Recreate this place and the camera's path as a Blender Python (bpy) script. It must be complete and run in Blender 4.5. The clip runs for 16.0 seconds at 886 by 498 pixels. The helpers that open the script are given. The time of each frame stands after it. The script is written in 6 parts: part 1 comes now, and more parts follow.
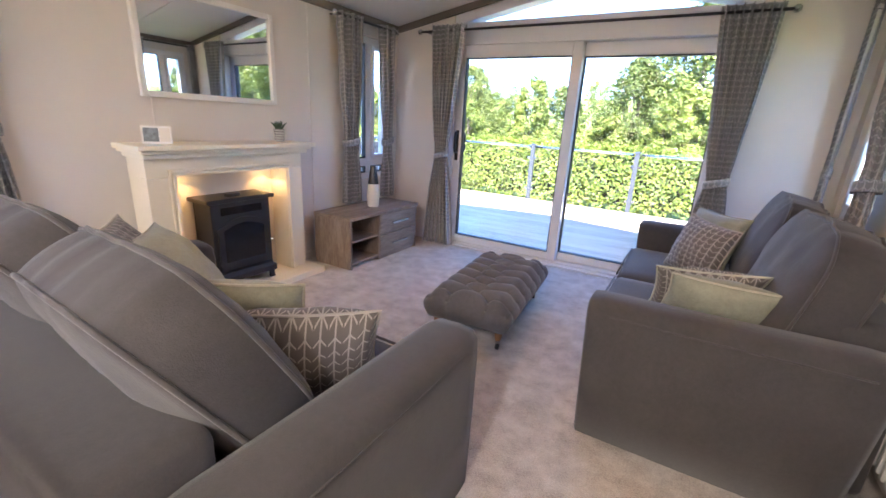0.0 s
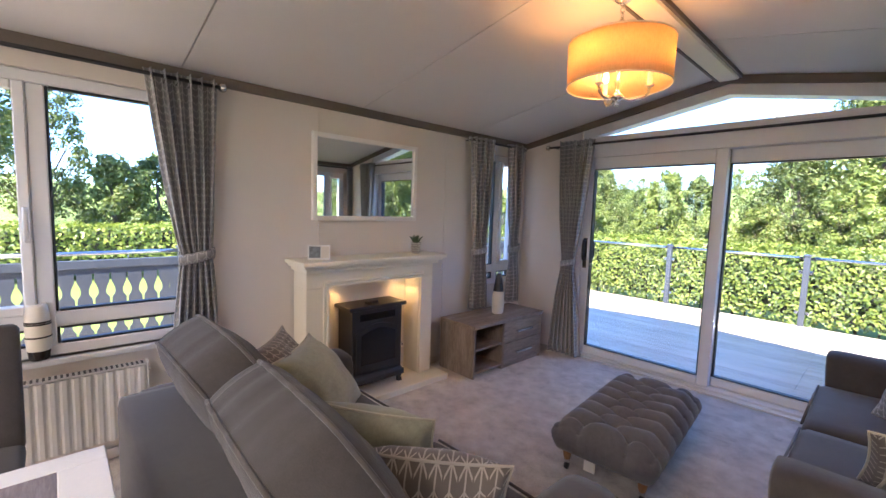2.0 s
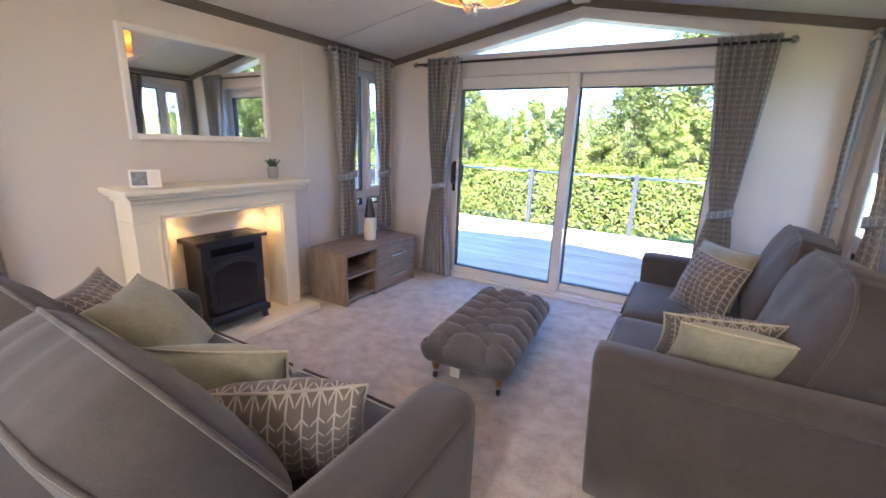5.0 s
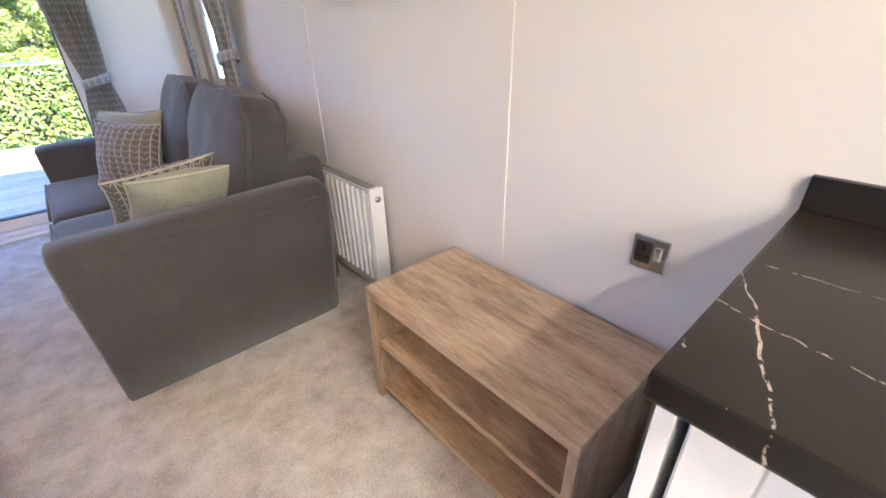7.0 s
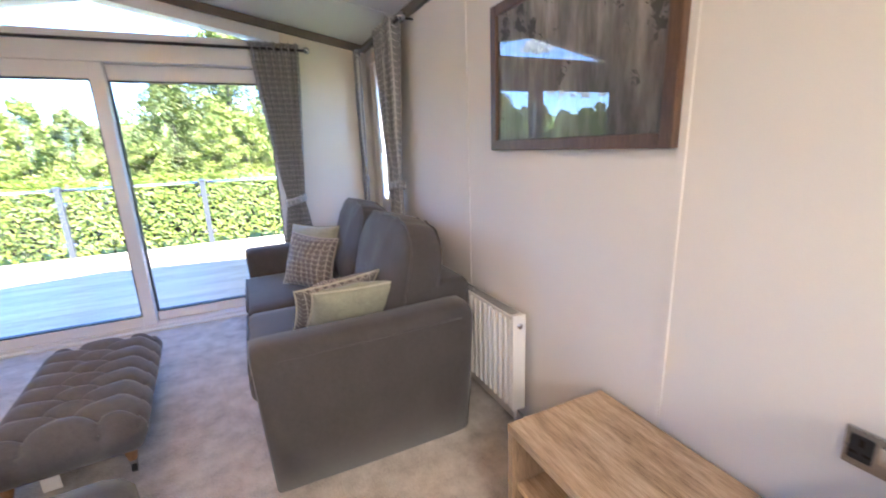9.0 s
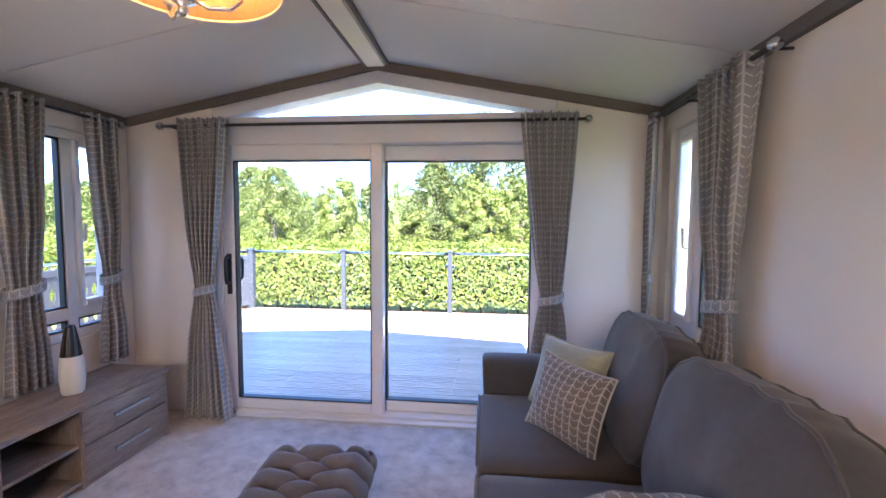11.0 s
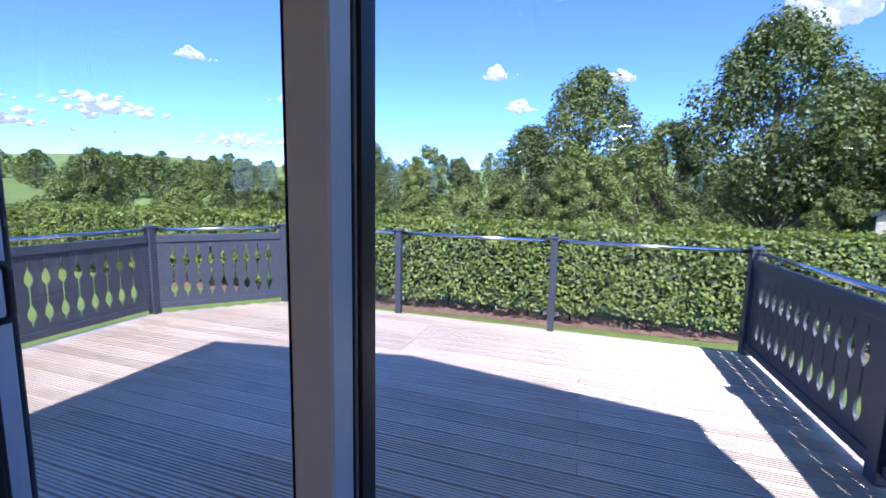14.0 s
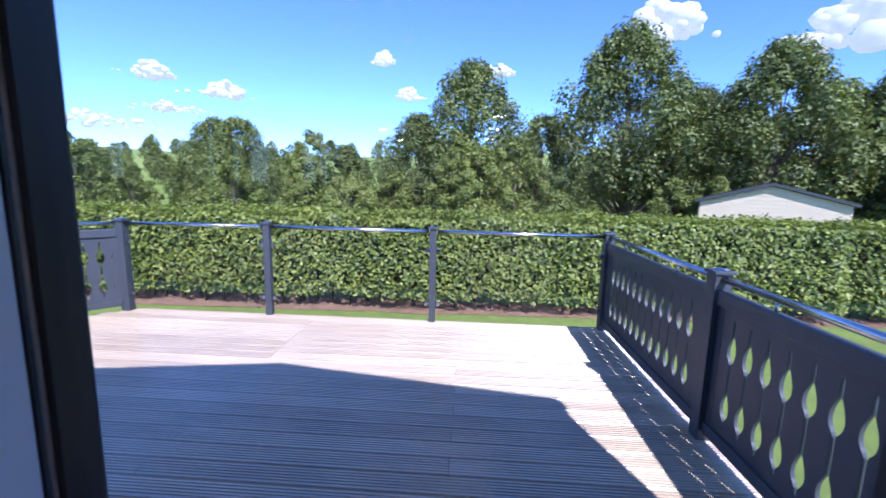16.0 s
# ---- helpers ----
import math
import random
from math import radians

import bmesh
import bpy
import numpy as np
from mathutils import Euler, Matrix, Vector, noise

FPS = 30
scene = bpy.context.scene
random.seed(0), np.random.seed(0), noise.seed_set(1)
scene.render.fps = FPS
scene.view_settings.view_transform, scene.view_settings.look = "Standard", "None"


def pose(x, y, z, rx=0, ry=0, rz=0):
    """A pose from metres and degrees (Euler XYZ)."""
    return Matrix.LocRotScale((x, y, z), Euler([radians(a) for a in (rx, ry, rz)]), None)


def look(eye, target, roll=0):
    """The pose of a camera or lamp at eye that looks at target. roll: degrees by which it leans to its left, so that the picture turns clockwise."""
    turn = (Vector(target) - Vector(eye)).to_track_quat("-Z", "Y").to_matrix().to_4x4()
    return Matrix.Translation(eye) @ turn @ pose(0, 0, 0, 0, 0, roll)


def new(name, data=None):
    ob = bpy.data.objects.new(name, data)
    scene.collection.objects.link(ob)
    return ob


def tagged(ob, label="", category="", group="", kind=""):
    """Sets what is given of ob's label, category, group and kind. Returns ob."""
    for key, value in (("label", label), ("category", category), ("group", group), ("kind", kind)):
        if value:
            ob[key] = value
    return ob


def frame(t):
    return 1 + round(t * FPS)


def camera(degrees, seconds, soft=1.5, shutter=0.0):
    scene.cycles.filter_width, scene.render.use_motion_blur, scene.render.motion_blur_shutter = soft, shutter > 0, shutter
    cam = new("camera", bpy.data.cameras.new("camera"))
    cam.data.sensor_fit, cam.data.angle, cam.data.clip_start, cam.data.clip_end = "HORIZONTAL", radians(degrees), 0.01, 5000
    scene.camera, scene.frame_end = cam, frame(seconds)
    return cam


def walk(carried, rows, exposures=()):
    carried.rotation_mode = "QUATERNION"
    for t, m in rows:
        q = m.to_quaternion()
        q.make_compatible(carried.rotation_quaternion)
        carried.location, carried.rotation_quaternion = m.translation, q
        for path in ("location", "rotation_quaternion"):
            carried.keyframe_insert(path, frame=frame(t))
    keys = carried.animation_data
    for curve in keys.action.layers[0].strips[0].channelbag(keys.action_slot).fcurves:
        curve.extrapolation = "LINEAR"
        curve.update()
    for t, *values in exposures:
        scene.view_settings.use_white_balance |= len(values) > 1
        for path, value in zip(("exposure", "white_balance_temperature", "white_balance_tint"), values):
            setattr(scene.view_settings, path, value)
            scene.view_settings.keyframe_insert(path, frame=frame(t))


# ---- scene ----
cam = camera(93.5, 16.0, shutter=0.2)
PATH = [
    (0, (0.162, -0.277, 1.284), (-0.788, 1.382, 0.697), 3.2),
    (0.5, (0.157, -0.3, 1.303), (-0.984, 1.246, 0.746), 3.0),
    (1, (0.142, -0.289, 1.343), (-1.135, 1.198, 0.946), 1.8),
    (1.5, (0.116, -0.287, 1.414), (-1.275, 1.127, 1.157), 1.6),
    (2, (0.102, -0.285, 1.431), (-1.352, 1.076, 1.246), 1.8),
    (2.5, (0.084, -0.295, 1.429), (-1.35, 1.089, 1.261), 2.1),
    (3, (0.102, -0.24, 1.429), (-1.255, 1.216, 1.229), 2.7),
    (5.5, (0.136, -0.145, 1.357), (-0.508, 1.647, 0.745), 2.7),
    (6, (0.194, -0.12, 1.314), (0.192, 1.75, 0.605), 1.5),
    (6.5, (0.187, -0.156, 1.236), (0.999, 1.468, 0.396), -0.5),
    (7, (0.089, -0.23, 1.21), (1.247, 1.1, 0.266), -1.5),
    (7.5, (0.051, -0.241, 1.208), (1.231, 1.057, 0.249), -2.1),
    (8, (0.055, -0.252, 1.204), (1.209, 1.098, 0.284), -2.5),
    (8.5, (0.042, -0.238, 1.226), (1.136, 1.238, 0.436), -2.4),
    (9, (-0.012, -0.184, 1.342), (0.795, 1.581, 0.859), -2.2),
    (9.5, (-0.008, -0.059, 1.415), (0.251, 1.913, 1.208), -0.8),
    (10, (0.067, 0.091, 1.447), (-0.093, 2.08, 1.322), 0.5),
    (12.5, (-0.393, 2.064, 1.439), (-0.635, 4.039, 1.237), 0.2),
    (13, (-0.395, 2.463, 1.429), (-0.715, 4.422, 1.186), 0.3),
    (13.5, (-0.432, 2.806, 1.367), (-0.888, 4.737, 1.121), 1.0),
    (14, (-0.433, 3.033, 1.376), (-1.049, 4.918, 1.119), 1.2),
    (14.5, (-0.437, 3.158, 1.381), (-1.177, 4.997, 1.116), 1.6),
    (15, (-0.443, 3.194, 1.386), (-1.157, 5.042, 1.11), 1.8),
    (15.5, (-0.377, 3.225, 1.396), (-0.847, 5.146, 1.103), 1.7),
    (16, (-0.299, 3.248, 1.4), (-0.419, 5.221, 1.097), 1.3),
]
walk(cam, [(t, look(eye, target, roll)) for t, eye, target, roll in PATH],
     exposures=[(0.0, 4.3, 5900, 15), (1.2, 3.9, 5900, 15), (2.0, 3.7, 5900, 16), (3.2, 3.7, 5900, 16), (5.5, 4.32, 5850, 14), (6.4, 4.3, 5850, 14), (7.0, 4.6, 5700, 11), (8.2, 4.63, 5650, 10), (9.0, 4.45, 5800, 13), (9.5, 4.42, 5900, 14), (10.2, 4.35, 5850, 15), (12.3, 3.38, 5650, 24), (13.0, 2.55, 5350, 24), (13.5, 2.05, 5100, 24), (16.0, 2.0, 5150, 25)])

# ---- world, sun and lamps ----
world = bpy.data.worlds.new("world")
scene.world = world
world.use_nodes = True
wn = world.node_tree.nodes
sky = wn.new("ShaderNodeTexSky")
sky.sky_type = 'NISHITA'
sky.sun_disc = False
sky.sun_elevation, sky.sun_rotation = radians(44.6), radians(160)
sky.air_density, sky.dust_density, sky.ozone_density, sky.altitude = 0.66, 0.0, 6.0, 600
wn["Background"].inputs["Strength"].default_value = 0.084
world.node_tree.links.new(sky.outputs["Color"], wn["Background"].inputs["Color"])

sun = new("sun", bpy.data.lights.new("sun", 'SUN'))
sun.data.energy, sun.data.angle, sun.data.color = 2.15, radians(0.6), (1.0, 0.915, 0.79)
sun.matrix_world = look((10, -27, 30), (10 - 0.35 * 30, -27 + 0.95 * 30, 0))


def lamp(name, kind, power, colour, m, size=0.1, size_y=None):
    ob = new(name, bpy.data.lights.new(name, kind))
    ob.data.energy, ob.data.color = power, colour
    if kind == 'AREA':
        ob.data.size = size
        if size_y:
            ob.data.shape, ob.data.size_y = 'RECTANGLE', size_y
    else:
        ob.data.shadow_soft_size = size
    ob.matrix_world = m
    return ob


WARM = (1.0, 0.72, 0.42)
# ceiling downlights of the kitchen end
for kx, ky, watts in ((0.05, -1.5, 2.2), (0.05, -2.7, 3.7), (-1.75, -3.0, 3.7), (0.05, -4.2, 3.7), (-1.75, -4.6, 3.7)):
    lamp("downlight_lamp", 'AREA', watts, (1.0, 0.85, 0.68), pose(kx, ky, 2.30, 0, 0, 0), 0.16)
# pendant bulbs, and the two small lamps over the stove
for k in range(3):
    a = radians(20 + 120 * k)
    lamp("pendant_lamp_bulb", 'POINT', 0.36, (1.0, 0.44, 0.11), pose(-0.86 + 0.14 * math.cos(a), 1.74 + 0.14 * math.sin(a), 2.195), 0.02)
for fy in (1.20, 1.82):
    lamp("mantel_lamp", 'SPOT', 0.16, (1.0, 0.52, 0.16), pose(-2.64, fy, 0.852), 0.012).data.spot_size = radians(110)


# ---- materials ----
def node_mat(name):
    m = bpy.data.materials.new(name)
    m.use_nodes = True
    n, l = m.node_tree.nodes, m.node_tree.links
    return m, n, l, n["Principled BSDF"]


def mapped(n, l, space="Object", scale=(1, 1, 1), rot=(0, 0, 0)):
    tc, mp = n.new("ShaderNodeTexCoord"), n.new("ShaderNodeMapping")
    mp.inputs["Scale"].default_value = scale
    mp.inputs["Rotation"].default_value = rot
    l.new(tc.outputs[space], mp.inputs["Vector"])
    return mp.outputs["Vector"]


def noise_tex(n, l, vec, scale, detail=4, rough=0.55):
    t = n.new("ShaderNodeTexNoise")
    t.inputs["Scale"].default_value, t.inputs["Detail"].default_value, t.inputs["Roughness"].default_value = scale, detail, rough
    l.new(vec, t.inputs["Vector"])
    return t.outputs["Fac"]


def ramp(n, l, fac, stops):
    r = n.new("ShaderNodeValToRGB")
    el = r.color_ramp.elements
    while len(el) < len(stops):
        el.new(0.5)
    for e, (p, c) in zip(el, stops):
        e.position, e.color = p, (*c, 1)
    l.new(fac, r.inputs["Fac"])
    return r.outputs["Color"]


def calc(n, l, op, a, b=0.5, c=None):
    m = n.new("ShaderNodeMath")
    m.operation = op
    for i, v in enumerate((a, b, c)):
        if v is None:
            continue
        if isinstance(v, (int, float)):
            m.inputs[i].default_value = v
        else:
            l.new(v, m.inputs[i])
    return m.outputs[0]


def bump(n, l, b, height, strength, dist=0.01):
    k = n.new("ShaderNodeBump")
    k.inputs["Strength"].default_value, k.inputs["Distance"].default_value = strength, dist
    l.new(height, k.inputs["Height"])
    l.new(k.outputs["Normal"], b.inputs["Normal"])


def mixc(n, l, fac, a, b, mode='MIX'):
    m = n.new("ShaderNodeMix")
    m.data_type, m.blend_type = 'RGBA', mode
    for sock, v in ((m.inputs[0], fac), (m.inputs[6], a), (m.inputs[7], b)):
        if isinstance(v, (int, float)):
            sock.default_value = v
        elif isinstance(v, tuple):
            sock.default_value = (*v, 1)
        else:
            l.new(v, sock)
    return m.outputs[2]


def surface(name, colour, rough=0.6, metal=0.0, var=0.12, big=1.5, fine=60, relief=0.1, dist=0.002, spread=0.1):
    """Plain stuff with blotches at two scales and a fine relief."""
    m, n, l, b = node_mat(name)
    v = mapped(n, l)
    a, f = noise_tex(n, l, v, big, 3), noise_tex(n, l, v, fine, 4)
    both = calc(n, l, 'ADD', calc(n, l, 'MULTIPLY', a, 0.6), calc(n, l, 'MULTIPLY', f, 0.4))
    lo, hi = tuple(c * (1 - var) for c in colour), tuple(min(1, c * (1 + var)) for c in colour)
    l.new(ramp(n, l, both, [(0.3, lo), (0.7, hi)]), b.inputs["Base Color"])
    r = calc(n, l, 'MULTIPLY_ADD', f, spread, rough - spread / 2)
    l.new(r, b.inputs["Roughness"])
    b.inputs["Metallic"].default_value = metal
    if relief:
        bump(n, l, b, f, relief, dist)
    return m


def fabric(name, colour, weave=900, var=0.18, sheen=0.25):
    m, n, l, b = node_mat(name)
    v = mapped(n, l)
    big, mid = noise_tex(n, l, v, 5, 3), noise_tex(n, l, v, 45, 4, 0.7)
    fine = noise_tex(n, l, mapped(n, l, scale=(1, 1, 0.5)), weave * 0.35, 2, 0.8)
    mixv = calc(n, l, 'ADD', calc(n, l, 'MULTIPLY', big, 0.35), calc(n, l, 'ADD', calc(n, l, 'MULTIPLY', mid, 0.3), calc(n, l, 'MULTIPLY', fine, 0.35)))
    lo, hi = tuple(c * (1 - var * 1.6) for c in colour), tuple(min(1, c * (1 + var * 1.6)) for c in colour)
    l.new(ramp(n, l, mixv, [(0.32, lo), (0.68, hi)]), b.inputs["Base Color"])
    b.inputs["Roughness"].default_value = 0.9
    b.inputs["Sheen Weight"].default_value = sheen
    b.inputs["Sheen Roughness"].default_value = 0.5
    bump(n, l, b, calc(n, l, 'ADD', fine, calc(n, l, 'MULTIPLY', mid, 0.6)), 0.35, 0.002)
    return m


def leafy(name, ground, pattern, cell_u, cell_v):
    """Woven cloth with upright columns of small pointed leaves, laid out on the cloth's own u, v (metres)."""
    m, n, l, b = node_mat(name)
    sep = n.new("ShaderNodeSeparateXYZ")
    l.new(mapped(n, l, "UV"), sep.inputs[0])
    u = calc(n, l, 'MULTIPLY', sep.outputs[0], 1 / cell_u)
    w = calc(n, l, 'MULTIPLY', sep.outputs[1], 1 / cell_v)
    du = calc(n, l, 'ABSOLUTE', calc(n, l, 'SUBTRACT', calc(n, l, 'FRACT', u), 0.5))
    skew = calc(n, l, 'FRACT', calc(n, l, 'ADD', w, calc(n, l, 'MULTIPLY', du, -1.1)))
    line = calc(n, l, 'LESS_THAN', skew, 0.15)
    gap = calc(n, l, 'GREATER_THAN', du, 0.06)
    edge = calc(n, l, 'GREATER_THAN', du, 0.44)
    mask = calc(n, l, 'MAXIMUM', calc(n, l, 'MULTIPLY', line, gap), edge)
    f = noise_tex(n, l, mapped(n, l, "UV"), 420, 3, 0.8)
    mask = calc(n, l, 'MULTIPLY', mask, calc(n, l, 'MULTIPLY_ADD', f, 0.5, 0.65))
    big = noise_tex(n, l, mapped(n, l), 6, 3)
    g = ramp(n, l, calc(n, l, 'ADD', calc(n, l, 'MULTIPLY', big, 0.5), calc(n, l, 'MULTIPLY', f, 0.5)), [(0.3, tuple(c * 0.8 for c in ground)), (0.7, tuple(c * 1.2 for c in ground))])
    l.new(mixc(n, l, mask, g, pattern), b.inputs["Base Color"])
    b.inputs["Roughness"].default_value = 0.85
    b.inputs["Sheen Weight"].default_value = 0.2
    bump(n, l, b, calc(n, l, 'ADD', f, mask), 0.25, 0.002)
    return m


def wood(name, dark, mid, light, along='Y', rough=0.45):
    """Printed oak board with long grain along one axis."""
    m, n, l, b = node_mat(name)
    s = {'X': (1.3, 9, 9), 'Y': (9, 1.3, 9), 'Z': (9, 9, 1.3)}[along]
    v = mapped(n, l, scale=s)
    info = n.new("ShaderNodeObjectInfo")
    add = n.new("ShaderNodeVectorMath")
    add.operation = 'ADD'
    l.new(v, add.inputs[0])
    l.new(info.outputs["Random"], add.inputs[1])
    g = noise_tex(n, l, add.outputs[0], 1.6, 7, 0.68)
    fine = noise_tex(n, l, add.outputs[0], 11, 3, 0.7)
    mixv = calc(n, l, 'ADD', calc(n, l, 'MULTIPLY', g, 0.6), calc(n, l, 'MULTIPLY', fine, 0.4))
    l.new(ramp(n, l, mixv, [(0.35, dark), (0.5, mid), (0.65, light)]), b.inputs["Base Color"])
    b.inputs["Roughness"].default_value = rough
    bump(n, l, b, fine, 0.12, 0.001)
    return m


def glass_mat(name, tint=(1, 1, 1), ior=1.45):
    m, n, l, b = node_mat(name)
    n.remove(b)
    tr, gl, lw, mx = n.new("ShaderNodeBsdfTransparent"), n.new("ShaderNodeBsdfGlossy"), n.new("ShaderNodeLayerWeight"), n.new("ShaderNodeMixShader")
    tr.inputs["Color"].default_value = (*tint, 1)
    gl.inputs["Roughness"].default_value = 0.01
    lw.inputs["Blend"].default_value = 0.5
    l.new(calc(n, l, 'MULTIPLY_ADD', calc(n, l, 'POWER', lw.outputs["Facing"], 4.0), 0.55, 0.022), mx.inputs[0])
    l.new(tr.outputs[0], mx.inputs[1])
    l.new(gl.outputs[0], mx.inputs[2])
    l.new(mx.outputs[0], n["Material Output"].inputs["Surface"])
    return m


def glow(name, colour, strength):
    m, n, l, b = node_mat(name)
    b.inputs["Emission Color"].default_value = (*colour, 1)
    b.inputs["Emission Strength"].default_value = strength
    b.inputs["Base Color"].default_value = (*colour, 1)
    return m


M_wall = surface("wall_paper", (0.715, 0.665, 0.61), 0.75, var=0.035, big=2, fine=240, relief=0.12, dist=0.001)
M_ceil = surface("ceiling_board", (0.70, 0.68, 0.66), 0.7, var=0.03, big=1.2, fine=200, relief=0.08, dist=0.001)
M_trim = surface("taupe_trim", (0.15, 0.125, 0.105), 0.55, var=0.1)
M_upvc = surface("white_upvc", (0.74, 0.75, 0.78), 0.32, var=0.03, fine=30, relief=0.02)
M_upvc_out = surface("grey_upvc", (0.045, 0.05, 0.058), 0.4, var=0.08)
M_gasket = surface("black_gasket", (0.012, 0.012, 0.013), 0.5)
M_glass = glass_mat("window_glass")
M_sofa = fabric("sofa_weave", (0.060, 0.0535, 0.0495), sheen=0.2)
M_sofa_pipe = fabric("sofa_piping", (0.072, 0.064, 0.059))
M_ott = fabric("ottoman_weave", (0.125, 0.119, 0.124))
M_green = fabric("sage_cloth", (0.335, 0.335, 0.25))
M_cream_pipe = fabric("cream_piping", (0.55, 0.52, 0.40))
M_leaf_cush = leafy("leaf_cushion_cloth", (0.15, 0.13, 0.115), (0.46, 0.42, 0.365), 0.042, 0.034)
M_curtain = leafy("leaf_curtain_cloth", (0.25, 0.25, 0.255), (0.54, 0.535, 0.525), 0.034, 0.040)
M_cream = surface("cream_painted_wood", (0.84, 0.785, 0.65), 0.5, var=0.03, fine=40, relief=0.04)
M_stove = surface("black_cast_iron", (0.020, 0.020, 0.023), 0.5, var=0.2, relief=0.15)
M_stove_glass = surface("dark_stove_glass", (0.008, 0.008, 0.010), 0.07, var=0.1, relief=0)
M_oak_y = wood("grey_oak_y", (0.15, 0.11, 0.08), (0.26, 0.20, 0.155), (0.36, 0.295, 0.235), 'Y')
M_oak_x = wood("grey_oak_x", (0.15, 0.11, 0.08), (0.26, 0.20, 0.155), (0.36, 0.295, 0.235), 'X')
M_oak_z = wood("grey_oak_z", (0.15, 0.11, 0.08), (0.26, 0.20, 0.155), (0.36, 0.295, 0.235), 'Z')
M_bench_y = wood("warm_oak_y", (0.24, 0.155, 0.085), (0.46, 0.325, 0.20), (0.62, 0.465, 0.315), 'Y')
M_bench_z = wood("warm_oak_z", (0.19, 0.125, 0.075), (0.36, 0.255, 0.165), (0.50, 0.375, 0.265), 'Z')
M_leg = wood("turned_leg_wood", (0.22, 0.11, 0.045), (0.34, 0.18, 0.08), (0.45, 0.26, 0.13), 'Z', 0.4)
M_chrome = surface("polished_chrome", (0.75, 0.75, 0.76), 0.12, 1.0, var=0.04, relief=0)
M_steel = surface("brushed_steel", (0.55, 0.56, 0.58), 0.22, 1.0, var=0.06, relief=0.03)
M_dark_metal = surface("dark_metal", (0.07, 0.07, 0.075), 0.35, 0.8)
M_enamel = surface("white_enamel", (0.74, 0.73, 0.70), 0.35, var=0.03, relief=0.02)
M_mirror = surface("mirror_silver", (0.9, 0.9, 0.9), 0.02, 1.0, var=0.0, relief=0, spread=0)
M_white = surface("white_paint", (0.80, 0.785, 0.755), 0.5, var=0.04, relief=0.03)
M_ceramic = surface("cream_ceramic", (0.70, 0.66, 0.58), 0.3, var=0.05, relief=0.03)
M_dark_ceramic = surface("dark_ceramic", (0.022, 0.016, 0.013), 0.25, var=0.2, relief=0.05)
M_plant = surface("succulent_green", (0.06, 0.10, 0.045), 0.55, var=0.3)
M_frame_wood = wood("walnut_frame", (0.055, 0.028, 0.016), (0.10, 0.052, 0.030), (0.15, 0.085, 0.05), 'Z', 0.4)
M_grey_timber = surface("slate_grey_paint", (0.052, 0.060, 0.073), 0.5, var=0.15, big=4, fine=80, relief=0.15)


def carpet_mat():
    m, n, l, b = node_mat("cut_pile_carpet")
    v = mapped(n, l)
    big, mid, fine = noise_tex(n, l, v, 1.6, 3), noise_tex(n, l, v, 9, 5, 0.65), noise_tex(n, l, v, 150, 4, 0.85)
    s = calc(n, l, 'ADD', calc(n, l, 'MULTIPLY', big, 0.2), calc(n, l, 'ADD', calc(n, l, 'MULTIPLY', mid, 0.36), calc(n, l, 'MULTIPLY', fine, 0.46)))
    l.new(ramp(n, l, s, [(0.38, (0.27, 0.23, 0.195)), (0.5, (0.53, 0.475, 0.42)), (0.62, (0.74, 0.69, 0.63))]), b.inputs["Base Color"])
    b.inputs["Roughness"].default_value = 0.95
    b.inputs["Sheen Weight"].default_value = 0.3
    bump(n, l, b, calc(n, l, 'ADD', fine, calc(n, l, 'MULTIPLY', mid, 1.2)), 0.7, 0.006)
    return m


def marble_mat():
    m, n, l, b = node_mat("black_marble_laminate")
    v = mapped(n, l)
    sep = n.new("ShaderNodeSeparateXYZ")
    l.new(v, sep.inputs[0])
    wob, wide = noise_tex(n, l, v, 4, 5, 0.6), noise_tex(n, l, v, 16, 4, 0.7)
    vein = None
    for ang, freq, thick, shift in ((118, 1.55, 0.060, 0.35), (112, 3.1, 0.018, 0.1), (8, 2.3, 0.014, 0.2), (-20, 2.0, 0.012, 0.6), (136, 1.3, 0.012, 0.5)):
        d = calc(n, l, 'ADD', calc(n, l, 'MULTIPLY', sep.outputs[0], math.cos(radians(ang)) * freq), calc(n, l, 'MULTIPLY', sep.outputs[1], math.sin(radians(ang)) * freq))
        d = calc(n, l, 'FRACT', calc(n, l, 'ADD', calc(n, l, 'MULTIPLY_ADD', wob, 0.22, d), shift))
        line = calc(n, l, 'LESS_THAN', d, calc(n, l, 'MULTIPLY', wide, thick))
        gate = calc(n, l, 'GREATER_THAN', noise_tex(n, l, mapped(n, l, rot=(0, 0, ang)), 5.5, 3), 0.43)
        line = calc(n, l, 'MULTIPLY', line, gate)
        vein = line if vein is None else calc(n, l, 'MAXIMUM', vein, line)
    soft = calc(n, l, 'MULTIPLY', calc(n, l, 'GREATER_THAN', noise_tex(n, l, v, 55, 4, 0.8), 0.48), calc(n, l, 'MULTIPLY', noise_tex(n, l, v, 20, 3), 1.5))
    base = ramp(n, l, noise_tex(n, l, v, 4, 5), [(0.3, (0.009, 0.007, 0.006)), (0.7, (0.024, 0.018, 0.014))])
    l.new(mixc(n, l, calc(n, l, 'MULTIPLY', vein, soft), base, (0.55, 0.46, 0.38)), b.inputs["Base Color"])
    b.inputs["Roughness"].default_value = 0.30
    b.inputs["Specular IOR Level"].default_value = 0.3
    return m


